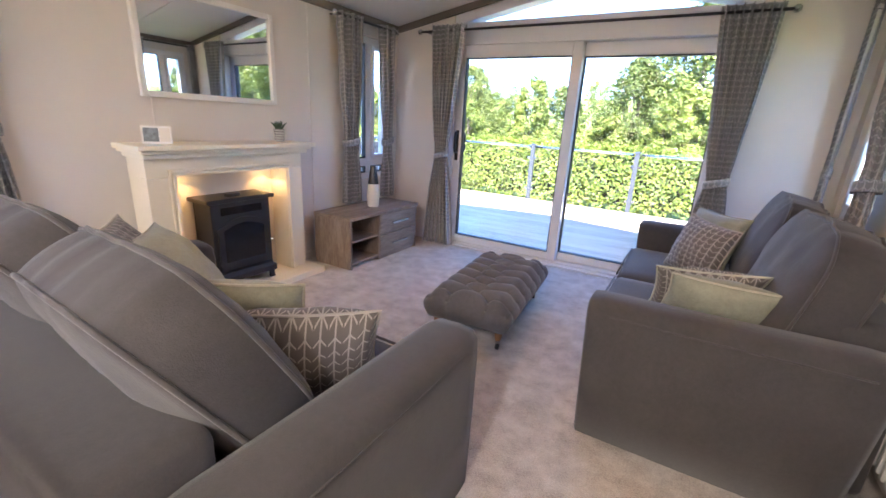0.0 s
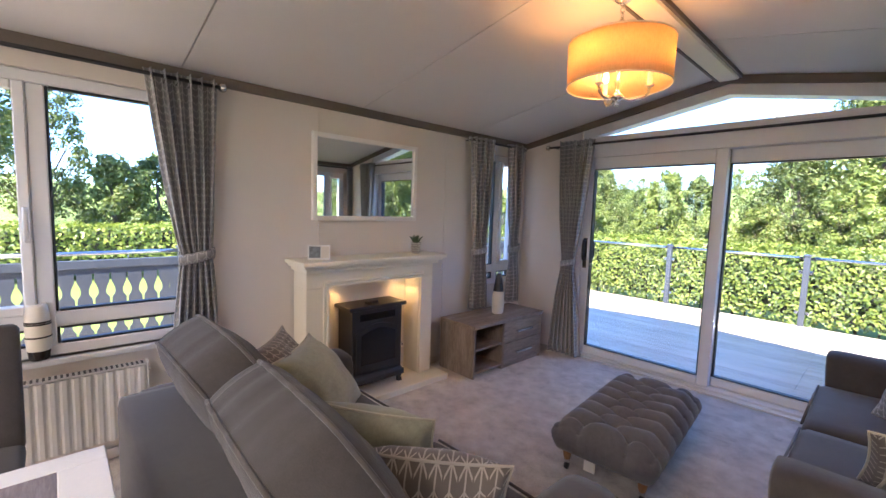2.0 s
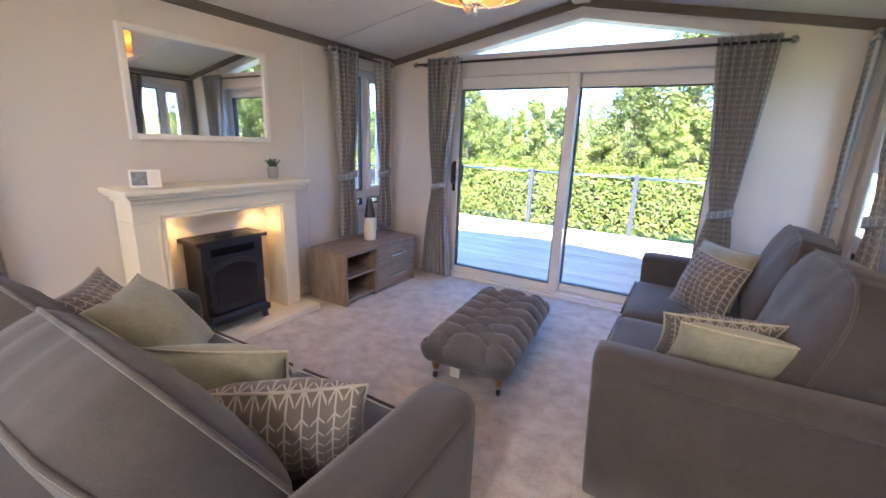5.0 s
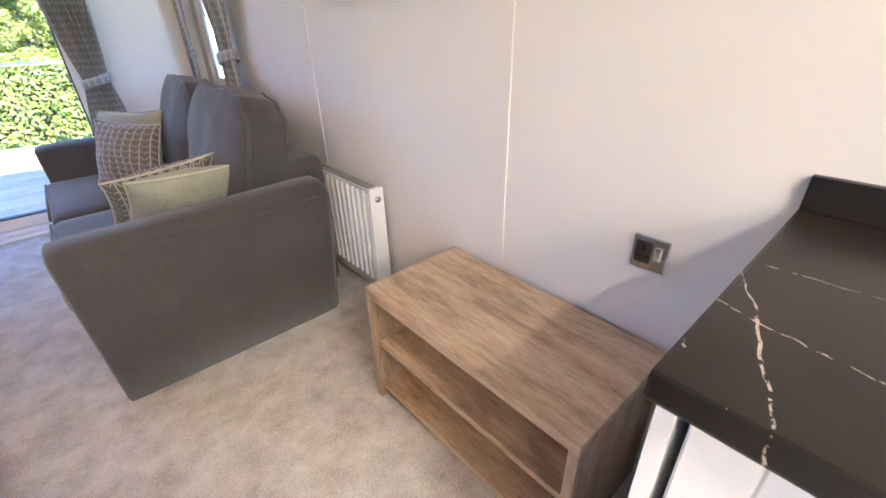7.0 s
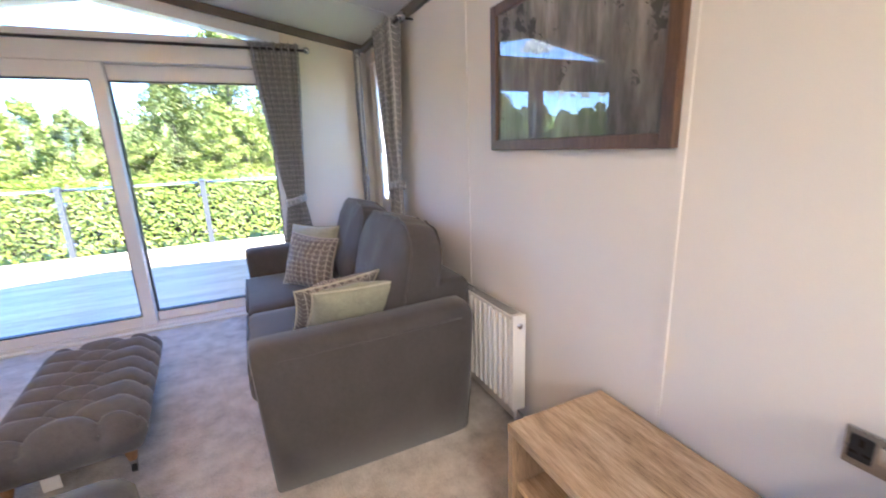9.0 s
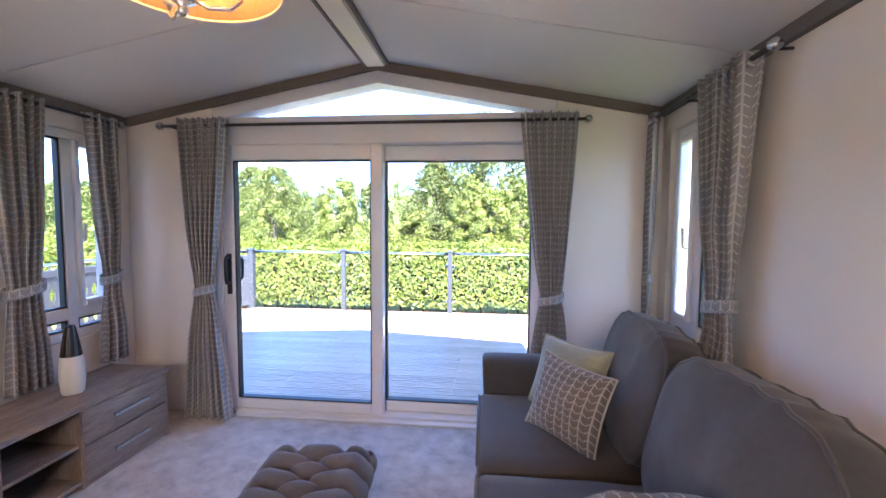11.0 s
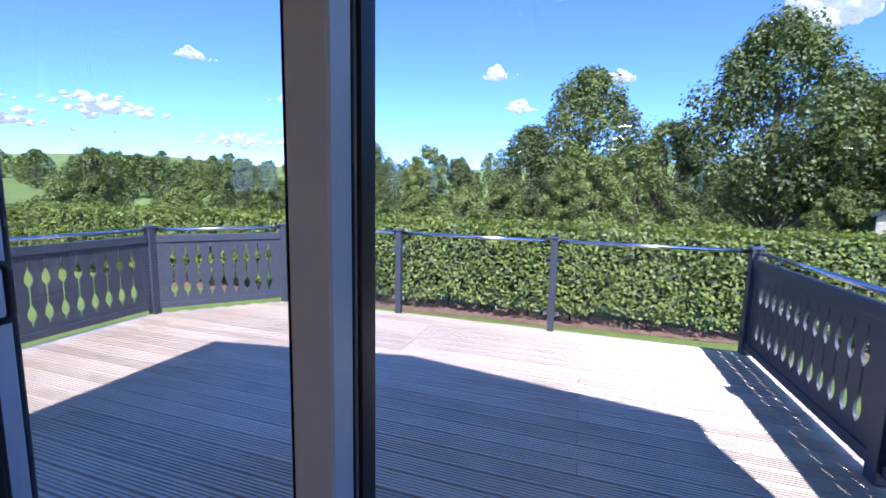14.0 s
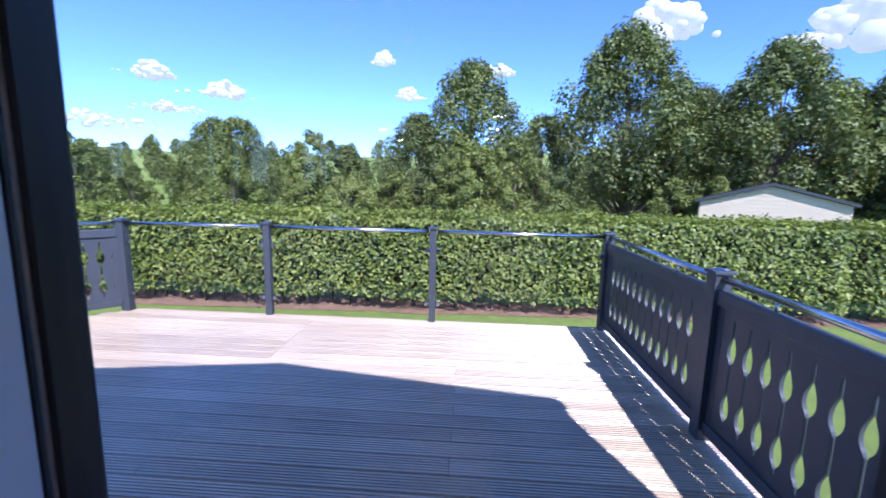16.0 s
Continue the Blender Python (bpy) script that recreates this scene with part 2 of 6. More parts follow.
def shade_mat():
    m, n, l, b = node_mat("cream_lampshade")
    n.remove(b)
    d, t, mx = n.new("ShaderNodeBsdfDiffuse"), n.new("ShaderNodeBsdfTranslucent"), n.new("ShaderNodeMixShader")
    v = mapped(n, l, scale=(1, 1, 0.3))
    c = ramp(n, l, noise_tex(n, l, v, 160, 4, 0.8), [(0.3, (0.70, 0.52, 0.31)), (0.7, (0.83, 0.65, 0.42))])
    l.new(c, d.inputs["Color"])
    l.new(c, t.inputs["Color"])
    mx.inputs[0].default_value = 0.6
    l.new(d.outputs[0], mx.inputs[1])
    l.new(t.outputs[0], mx.inputs[2])
    l.new(mx.outputs[0], n["Material Output"].inputs["Surface"])
    return m


def deck_mat():
    m, n, l, b = node_mat("weathered_decking")
    info = n.new("ShaderNodeObjectInfo")
    add = n.new("ShaderNodeVectorMath")
    add.operation = 'ADD'
    l.new(mapped(n, l, scale=(0.7, 9, 9)), add.inputs[0])
    l.new(info.outputs["Random"], add.inputs[1])
    g, f = noise_tex(n, l, add.outputs[0], 2.2, 6, 0.65), noise_tex(n, l, mapped(n, l), 40, 4)
    st = noise_tex(n, l, mapped(n, l), 1.3, 3)
    s = calc(n, l, 'ADD', calc(n, l, 'MULTIPLY', g, 0.45), calc(n, l, 'ADD', calc(n, l, 'MULTIPLY', info.outputs["Random"], 0.14), calc(n, l, 'ADD', calc(n, l, 'MULTIPLY', f, 0.2), calc(n, l, 'MULTIPLY', st, 0.2))))
    l.new(ramp(n, l, s, [(0.3, (0.30, 0.22, 0.145)), (0.52, (0.53, 0.425, 0.295)), (0.72, (0.67, 0.56, 0.41))]), b.inputs["Base Color"])
    b.inputs["Roughness"].default_value = 0.3
    b.inputs["Coat Weight"].default_value = 0.45
    b.inputs["Coat Roughness"].default_value = 0.22
    b.inputs["Specular IOR Level"].default_value = 1.0
    bump(n, l, b, calc(n, l, 'ADD', g, f), 0.3, 0.003)
    return m


def leaf_mat(name, dark, mid, light, trans=0.35):
    m, n, l, b = node_mat(name)
    n.remove(b)
    geo = n.new("ShaderNodeNewGeometry")
    info = n.new("ShaderNodeObjectInfo")
    big = noise_tex(n, l, mapped(n, l), 0.9, 3)
    s = calc(n, l, 'ADD', calc(n, l, 'MULTIPLY', geo.outputs["Random Per Island"], 0.5), calc(n, l, 'ADD', calc(n, l, 'MULTIPLY', big, 0.35), calc(n, l, 'MULTIPLY', info.outputs["Random"], 0.15)))
    c = ramp(n, l, s, [(0.2, dark), (0.5, mid), (0.85, light)])
    d, t, g, mx, mg = n.new("ShaderNodeBsdfDiffuse"), n.new("ShaderNodeBsdfTranslucent"), n.new("ShaderNodeBsdfGlossy"), n.new("ShaderNodeMixShader"), n.new("ShaderNodeMixShader")
    l.new(c, d.inputs["Color"])
    l.new(mixc(n, l, 0.5, c, (0.28, 0.36, 0.03)), t.inputs["Color"])
    g.inputs["Roughness"].default_value = 0.45
    g.inputs["Color"].default_value = (0.6, 0.65, 0.6, 1)
    mx.inputs[0].default_value, mg.inputs[0].default_value = trans, 0.05
    l.new(d.outputs[0], mx.inputs[1])
    l.new(t.outputs[0], mx.inputs[2])
    l.new(mx.outputs[0], mg.inputs[1])
    l.new(g.outputs[0], mg.inputs[2])
    l.new(mg.outputs[0], n["Material Output"].inputs["Surface"])
    return m


def ground_mat():
    m, n, l, b = node_mat("meadow_grass")
    v = mapped(n, l)
    a, f, h = noise_tex(n, l, v, 0.05, 4), noise_tex(n, l, v, 2.5, 5, 0.7), noise_tex(n, l, v, 70, 4, 0.8)
    s = calc(n, l, 'ADD', calc(n, l, 'MULTIPLY', a, 0.4), calc(n, l, 'ADD', calc(n, l, 'MULTIPLY', f, 0.3), calc(n, l, 'MULTIPLY', h, 0.3)))
    l.new(ramp(n, l, s, [(0.32, (0.10, 0.14, 0.03)), (0.5, (0.19, 0.26, 0.045)), (0.68, (0.29, 0.35, 0.08))]), b.inputs["Base Color"])
    b.inputs["Roughness"].default_value = 0.9
    bump(n, l, b, h, 0.6, 0.03)
    return m


M_carpet, M_marble, M_shade, M_deck, M_ground = carpet_mat(), marble_mat(), shade_mat(), deck_mat(), ground_mat()
M_hedge = leaf_mat("hedge_leaf", (0.05, 0.08, 0.014), (0.205, 0.265, 0.04), (0.54, 0.55, 0.115), 0.36)
M_tree = leaf_mat("oak_leaf", (0.024, 0.037, 0.010), (0.098, 0.132, 0.03), (0.27, 0.30, 0.08), 0.24)
M_tree_pale = leaf_mat("pale_leaf", (0.042, 0.07, 0.016), (0.16, 0.20, 0.04), (0.34, 0.37, 0.085), 0.28)
M_bark = surface("bark", (0.10, 0.08, 0.06), 0.9, var=0.35, big=6, fine=40, relief=0.8, dist=0.02)
M_soil = surface("leaf_litter", (0.24, 0.145, 0.09), 0.95, var=0.4, big=6, fine=60, relief=0.8, dist=0.02)
M_bulb = glow("bulb_glow", (1.0, 0.66, 0.28), 1.6)


# ---- mesh helpers ----
def part(name, bm, material, parent=None, label="", smooth=False):
    me = bpy.data.meshes.new(name)
    bm.normal_update()
    bm.to_mesh(me)
    bm.free()
    if smooth:
        me.shade_smooth()
    me.materials.append(material)
    ob = new(name, me)
    if parent:
        ob.parent = parent
    if label:
        ob["label"] = label
    return ob


def again(ob, parent, m, name=None):
    """Another object on the same mesh."""
    o = new(name or ob.name.split(".")[0], ob.data)
    o.parent = parent
    o.matrix_local = m
    return o


def thing(name, m, label, category, group="", kind=""):
    ob = new(name)
    ob.empty_display_size = 0.1
    ob.matrix_world = m
    return tagged(ob, label, category, group, kind)


def box(x0, x1, y0, y1, z0, z1, bevel=0.0, seg=2, bm=None):
    bm = bm or bmesh.new()
    made = bmesh.ops.create_cube(bm, size=1)["verts"]
    for v in made:
        v.co = Vector((x0 + (v.co.x + 0.5) * (x1 - x0), y0 + (v.co.y + 0.5) * (y1 - y0), z0 + (v.co.z + 0.5) * (z1 - z0)))
    if bevel:
        edges = list({e for v in made for e in v.link_edges})
        bmesh.ops.bevel(bm, geom=edges, offset=bevel, segments=seg, affect='EDGES', profile=0.6)
    return bm


def lathe(profile, seg=24, bm=None, at=(0, 0, 0)):
    """A turned body from (radius, height) pairs."""
    bm = bm or bmesh.new()
    rings = []
    for r, z in profile:
        if r < 1e-5:
            rings.append([bm.verts.new((at[0], at[1], at[2] + z))])
        else:
            rings.append([bm.verts.new((at[0] + r * math.cos(2 * math.pi * k / seg), at[1] + r * math.sin(2 * math.pi * k / seg), at[2] + z)) for k in range(seg)])
    for a, b in zip(rings, rings[1:]):
        for k in range(seg):
            j = (k + 1) % seg
            if len(a) == 1 and len(b) == 1:
                continue
            if len(a) == 1:
                bm.faces.new((a[0], b[j], b[k]))
            elif len(b) == 1:
                bm.faces.new((a[k], a[j], b[0]))
            else:
                bm.faces.new((a[k], a[j], b[j], b[k]))
    bmesh.ops.recalc_face_normals(bm, faces=bm.faces)
    return bm


def tube(points, r, seg=10, bm=None, closed=False, caps=True):
    """A round bar along points; r may be a list."""
    bm = bm or bmesh.new()
    pts = [Vector(p) for p in points]
    cnt = len(pts)
    rs = r if isinstance(r, (list, tuple)) else [r] * cnt
    rings, side = [], None
    for i, p in enumerate(pts):
        a = pts[(i - 1) % cnt] if closed or i else p
        b = pts[(i + 1) % cnt] if closed or i < cnt - 1 else p
        d = (b - a).normalized()
        if side is None:
            side = d.cross(Vector((0, 0, 1)))
            if side.length < 0.1:
                side = d.cross(Vector((1, 0, 0)))
        side = (side - d * side.dot(d)).normalized()
        up = d.cross(side)
        rings.append([bm.verts.new(p + rs[i] * (side * math.cos(2 * math.pi * k / seg) + up * math.sin(2 * math.pi * k / seg))) for k in range(seg)])
    pairs = list(zip(rings, rings[1:])) + ([(rings[-1], rings[0])] if closed else [])
    for a, b in pairs:
        for k in range(seg):
            j = (k + 1) % seg
            bm.faces.new((a[k], a[j], b[j], b[k]))
    if caps and not closed:
        bm.faces.new(rings[0][::-1])
        bm.faces.new(rings[-1])
    bmesh.ops.recalc_face_normals(bm, faces=bm.faces)
    return bm


def prism(outline, lo, hi, axis='y', bm=None):
    """A flat outline pushed from lo to hi along an axis."""
    bm = bm or bmesh.new()
    put = {'x': lambda a, b, c: (c, a, b), 'y': lambda a, b, c: (a, c, b), 'z': lambda a, b, c: (a, b, c)}[axis]
    r0 = [bm.verts.new(put(a, b, lo)) for a, b in outline]
    r1 = [bm.verts.new(put(a, b, hi)) for a, b in outline]
    bm.faces.new(r0)
    bm.faces.new(r1[::-1])
    for k in range(len(outline)):
        j = (k + 1) % len(outline)
        bm.faces.new((r0[k], r1[k], r1[j], r0[j]))
    bmesh.ops.recalc_face_normals(bm, faces=bm.faces)
    return bm


def structure(name, bm, material, label, category, smooth=False):
    return tagged(part(name, bm, material, smooth=smooth), label, category, "", "structure")


# ---- the room's shell ----
LW, RW, DY, BACK = -2.745, 1.05, 3.60, -6.0
MID, EAVE, RIDGE = -0.85, 2.185, 2.545
OUT_L, OUT_R, OUT_Y = LW - 0.15, RW + 0.15, 3.78


def roof_z(x):
    return RIDGE - (RIDGE - EAVE) * abs(x - MID) / (RW - MID)


structure("floor", box(LW - 0.15, RW + 0.15, BACK - 0.15, OUT_Y, -0.12, 0.0), M_carpet, "beige-grey cut pile fitted carpet", "carpet")


def wall_with_openings(name, axis, at, thick, lo, hi, top, holes, label):
    """An upright wall along an axis, cut by openings (from, to, sill, head)."""
    bm = bmesh.new()
    cuts = sorted(holes)
    spans, cur = [], lo
    for a, b, s, h in cuts:
        spans += [(cur, a, 0, top), (a, b, 0, s), (a, b, h, top)]
        cur = b
    spans.append((cur, hi, 0, top))
    for a, b, z0, z1 in spans:
        if b - a > 1e-4 and z1 - z0 > 1e-4:
            if axis == 'y':
                box(at, at + thick, a, b, z0, z1, bm=bm)
            else:
                box(a, b, at, at + thick, z0, z1, bm=bm)
    return structure(name, bm, M_wall, label, "wall")


WIN_L = (-1.10, 0.36, 0.62, 2.04)
WIN_N = (2.86, 3.48, 0.66, 2.02)
WIN_K = (-3.4, -1.9, 0.95, 2.04)
WIN_R = (2.86, 3.48, 0.66, 2.02)
wall_with_openings("wall_west", 'y', LW - 0.15, 0.15, BACK, OUT_Y, EAVE + 0.03, [WIN_L, WIN_N, WIN_K], "greige papered wall panels")
wall_with_openings("wall_east", 'y', RW, 0.15, BACK, OUT_Y, EAVE + 0.03, [WIN_R, (-3.2, -1.8, 1.0, 2.04)], "greige papered wall panels")
structure("wall_south", box(LW, RW, BACK - 0.15, BACK, 0, RIDGE), M_wall, "greige papered end wall", "wall")

# gable wall with the patio door and the window over it
DX0, DX1, DZ1 = -2.07, 0.37, 2.15
bm = bmesh.new()
prism([(LW, 0), (DX0, 0), (DX0, 2.15), (DX0, roof_z(DX0) + 0.02), (LW, EAVE + 0.02)], DY, OUT_Y, 'y', bm)
prism([(DX1, 0), (RW, 0), (RW, EAVE + 0.02), (DX1, roof_z(DX1) + 0.02)], DY, OUT_Y, 'y', bm)
structure("wall_north", bm, M_wall, "greige gable wall round the patio door", "wall")

# vaulted ceiling, two slopes with thin joints
for side, name in ((-1, "ceiling_west"), (1, "ceiling_east")):
    edge = LW if side < 0 else RW
    bm = bmesh.new()
    joints = [BACK, -4.6, -2.9, -1.2, 0.28, 1.48, 2.72, DY + 0.02]
    for a, b in zip(joints, joints[1:]):
        prism([(edge, EAVE), (MID, RIDGE), (MID, RIDGE + 0.05), (edge, EAVE + 0.05)], a + 0.004, b - 0.004, 'y', bm)
    prism([(edge, EAVE + 0.052), (MID, RIDGE + 0.052), (MID, RIDGE + 0.066), (edge, EAVE + 0.066)], BACK, DY, 'y', bm)
    structure(name, bm, M_ceil, "off-white sloping ceiling boards with thin joints", "ceiling")
bm = prism([(OUT_L - 0.05, EAVE + 0.07), (MID, RIDGE + 0.07), (OUT_R + 0.05, EAVE + 0.07), (OUT_R + 0.05, EAVE + 0.17), (MID, RIDGE + 0.19), (OUT_L - 0.05, EAVE + 0.17)], BACK - 0.2, OUT_Y, 'y')
structure("roof", bm, M_upvc_out, "dark grey pitched caravan roof", "roof")

# cornice, ridge cover and panel strips
structure("trim_cornice_west", prism([(LW, EAVE - 0.055), (LW + 0.022, EAVE - 0.05), (LW + 0.03, EAVE + 0.002), (LW, EAVE - 0.001)], BACK, DY, 'y'), M_trim, "dark taupe cornice strip along the wall top", "trim")
structure("trim_cornice_east", prism([(RW, EAVE - 0.055), (RW - 0.022, EAVE - 0.05), (RW - 0.03, EAVE + 0.002), (RW, EAVE - 0.001)], BACK, DY, 'y'), M_trim, "dark taupe cornice strip along the wall top", "trim")
for s, edge in ((-1, LW), (1, RW)):
    bm = prism([(edge - s * 0.03, EAVE + 0.004), (MID, RIDGE - 0.004), (MID, RIDGE - 0.065), (edge - s * 0.03, EAVE - 0.055)], DY - 0.028, DY - 0.001, 'y')
    structure("trim_gable_west" if s < 0 else "trim_gable_east", bm, M_trim, "dark taupe cornice strip on the gable", "trim")
structure("trim_ridge", prism([(MID - 0.075, RIDGE - 0.03), (MID + 0.075, RIDGE - 0.03), (MID + 0.06, RIDGE - 0.05), (MID - 0.06, RIDGE - 0.05)], BACK, DY - 0.03, 'y'), M_cream, "cream ridge cover board", "trim")
for s in (-1, 1):
    structure("trim_ridge_edge_" + ("west" if s < 0 else "east"), box(MID + s * 0.082 - 0.008, MID + s * 0.082 + 0.008, BACK, DY - 0.03, RIDGE - 0.045, RIDGE - 0.017), M_trim, "dark taupe edge strip of the ridge cover", "trim")
for k, (x, y) in enumerate(((LW, 1.13), (LW, 2.38), (RW, 1.77), (RW, 0.58))):
    s = 1 if x < 0 else -1
    w = 0.013 if k == 3 else 0.004
    structure("trim_panel_strip_%d" % (k + 1), box(min(x, x + s * 0.005), max(x, x + s * 0.005), y - w, y + w, 0.0, EAVE - 0.055), M_wall, "greige wall panel joint strip", "trim")
structure("baseboard_west", box(LW, LW + 0.012, BACK, DY, 0, 0.06, 0.003), M_wall, "greige skirting strip", "baseboard")
structure("baseboard_east", box(RW - 0.012, RW, BACK, DY, 0, 0.06, 0.003), M_wall, "greige skirting strip", "baseboard")


# ---- windows ----
def frame_ring(y0, y1, z0, z1, w, x0, x1, bm=None):
    bm = bm or bmesh.new()
    box(x0, x1, y0, y0 + w, z0, z1, 0.006, 1, bm)
    box(x0, x1, y1 - w, y1, z0, z1, 0.006, 1, bm)
    box(x0, x1, y0 + w, y1 - w, z0, z0 + w, 0.006, 1, bm)
    box(x0, x1, y0 + w, y1 - w, z1 - w, z1, 0.006, 1, bm)
    return bm


def pane(parent, bm):
    g = part("pane", bm, M_glass, parent)
    g.visible_shadow = False
    return g


def side_window(name, wall_x, s, opening, mullions, transom, sill=True):
    """A white window set in a long wall; s is the way into the room."""
    a, b, z0, z1 = opening
    w = thing(name, pose(0, 0, 0), "white plastic framed double glazed window", "window", "", "structure")
    xo = sorted((wall_x - s * 0.03, wall_x - s * 0.10))
    part("window_frame", frame_ring(a, b, z0, z1, 0.06, *xo), M_upvc, w)
    xs = sorted((wall_x - s * 0.035, wall_x - s * 0.085))
    edges = [a + 0.06] + [m for m in mullions] + [b - 0.06]
    for m in mullions:
        part("mullion", box(*xo, m - 0.035, m + 0.035, z0 + 0.06, z1 - 0.06, 0.006, 1), M_upvc, w)
    if transom:
        part("transom", box(xo[0] + 0.004, xo[1] - 0.004, a + 0.06, b - 0.06, transom - 0.04, transom + 0.04, 0.006, 1), M_upvc, w)
    for k in range(len(edges) - 1):
        l0 = edges[k] + (0.035 if k else 0)
        l1 = edges[k + 1] - (0.035 if k < len(edges) - 2 else 0)
        zs = [(z0 + 0.06, transom - 0.04), (transom + 0.04, z1 - 0.06)] if transom else [(z0 + 0.06, z1 - 0.06)]
        for q, (p, r) in enumerate(zs):
            bead = frame_ring(l0, l1, p, r, 0.012, *xs)
            part("bead", bead, M_gasket, w)
            pane(w, box(wall_x - s * 0.062 - 0.003, wall_x - s * 0.062 + 0.003, l0 + 0.01, l1 - 0.01, p + 0.01, r - 0.01))
    if sill:
        xs = sorted((wall_x - s * 0.11, wall_x + s * 0.035))
        part("window_sill", box(*xs, a + 0.002, b - 0.002, z0 - 0.03, z0 + 0.0, 0.006), M_upvc, w)
    return w


side_window("window_1", LW, 1, WIN_L, [-0.33], 0.81)
side_window("window_2", LW, 1, WIN_N, [3.17], 0.83, False)
side_window("window_3", RW, -1, WIN_R, [3.17], 0.83, False)
side_window("window_4", LW, 1, WIN_K, [-2.65], None)
side_window("window_5", RW, -1, (-3.2, -1.8, 1.0, 2.04), [-2.5], None)
# opening sash and handle of the big side window
w1 = bpy.data.objects["window_1"]
part("sash", frame_ring(-1.04, -0.365, 0.85, 1.98, 0.045, LW - 0.075, LW - 0.012), M_upvc, w1)
part("sash_handle", tube([(LW + 0.0, -0.385, 1.22), (LW + 0.025, -0.385, 1.23), (LW + 0.03, -0.385, 1.36), (LW + 0.02, -0.385, 1.38)], 0.011, 8), M_upvc, w1, "white sash handle", True)
for nm, xx, s in (("window_2", LW, 1), ("window_3", RW, -1)):
    w2 = bpy.data.objects[nm]
    xs = sorted((xx - s * 0.075, xx - s * 0.012))
    part("sash", frame_ring(3.205, 3.42, 0.87, 1.96, 0.04, *xs), M_upvc, w2)
    part("sash_handle", tube([(xx, 3.225, 1.30), (xx + s * 0.02, 3.225, 1.31), (xx + s * 0.025, 3.225, 1.42)], 0.01, 8), M_upvc, w2, "white sash handle", True)

# ---- patio door ----
door = thing("door_1", pose(0, 0, 0), "white plastic sliding patio door with two glass leaves", "patio door", "", "structure")
FY0, FY1 = 3.605, 3.775


def ring_xz(x0, x1, z0, z1, w, y0, y1, wb=None, wt=None):
    wb, wt = wb or w, wt or w
    bm = bmesh.new()
    box(x0, x0 + w, y0, y1, z0, z1, 0.005, 1, bm)
    box(x1 - w, x1, y0, y1, z0, z1, 0.005, 1, bm)
    box(x0 + w, x1 - w, y0, y1, z0, z0 + wb, 0.005, 1, bm)
    box(x0 + w, x1 - w, y0, y1, z1 - wt, z1, 0.005, 1, bm)
    return bm


part("door_frame", ring_xz(DX0, DX1, 0.0, DZ1, 0.055, FY0, FY1, 0.035, 0.16), M_upvc, door)
part("threshold", box(DX0 + 0.03, DX1 - 0.03, 3.555, FY0, 0.0, 0.014, 0.004), M_upvc, door, "pale threshold strip")
part("outer_cladding", ring_xz(DX0 - 0.02, DX1 + 0.02, -0.02, DZ1 + 0.02, 0.07, FY1 + 0.003, FY1 + 0.018, 0.04, 0.1), M_upvc_out, door, "dark grey outer face")
for nm, x0, x1, y0, y1 in (("sliding_leaf", DX0 + 0.055, -0.815, 3.615, 3.685), ("fixed_leaf", -0.90, DX1 - 0.055, 3.692, 3.762)):
    leaf = part(nm, ring_xz(x0, x1, 0.036, DZ1 - 0.161, 0.085, y0, y1, 0.075, 0.11), M_upvc, door)
    ym = (y0 + y1) / 2
    part("bead", ring_xz(x0 + 0.085, x1 - 0.085, 0.111, DZ1 - 0.271, 0.009, y0 + 0.004, y1 - 0.004), M_gasket, leaf, "black rubber bead")
    part("outer_face", ring_xz(x0, x1, 0.036, DZ1 - 0.161, 0.083, y1 + 0.0015, y1 + 0.006, 0.073, 0.108), M_upvc_out, leaf, "dark grey outer face")
    pane(leaf, box(x0 + 0.088, x1 - 0.088, ym - 0.004, ym + 0.004, 0.114, DZ1 - 0.274))
leaf = bpy.data.objects["sliding_leaf"]
hx = DX0 + 0.10
part("handle", tube([(hx, 3.614, 0.98), (hx, 3.575, 0.985), (hx, 3.568, 1.02), (hx, 3.568, 1.14), (hx, 3.575, 1.175), (hx, 3.614, 1.18)], 0.013, 10), M_gasket, leaf, "black pull handle", True)
part("handle_plate", box(hx - 0.018, hx + 0.018, 3.606, 3.6145, 0.90, 1.20, 0.003), M_gasket, leaf, "black lock plate")
part("outer_handle", tube([(hx + 0.02, 3.692, 1.00), (hx + 0.02, 3.735, 1.0), (hx + 0.02, 3.745, 1.02), (hx + 0.02, 3.745, 1.14), (hx + 0.02, 3.735, 1.16), (hx + 0.02, 3.692, 1.16)], 0.011, 10), M_gasket, leaf, "black outer pull handle", True)

# gable window over the door
gw = thing("window_6", pose(0, 0, 0), "white framed gable window over the patio door", "window", "", "structure")
z_l, z_m, z_r = roof_z(DX0) - 0.065, RIDGE - 0.068, roof_z(DX1) - 0.065
outer = [(DX0, DZ1 + 0.002), (DX1, DZ1 + 0.002), (DX1, roof_z(DX1)), (MID, RIDGE), (DX0, roof_z(DX0))]
bm = bmesh.new()
for p, q, w in ((0, 1, 0.035), (2, 3, 0.14), (3, 4, 0.14)):
    (ax, az), (bx, bz) = outer[p], outer[q]
    d = w if p == 0 else -w
    prism([(ax, az), (bx, bz), (bx, bz + d), (ax, az + d)], FY0 + 0.02, FY1 - 0.01, 'y', bm)
part("window_frame", bm, M_upvc, gw)
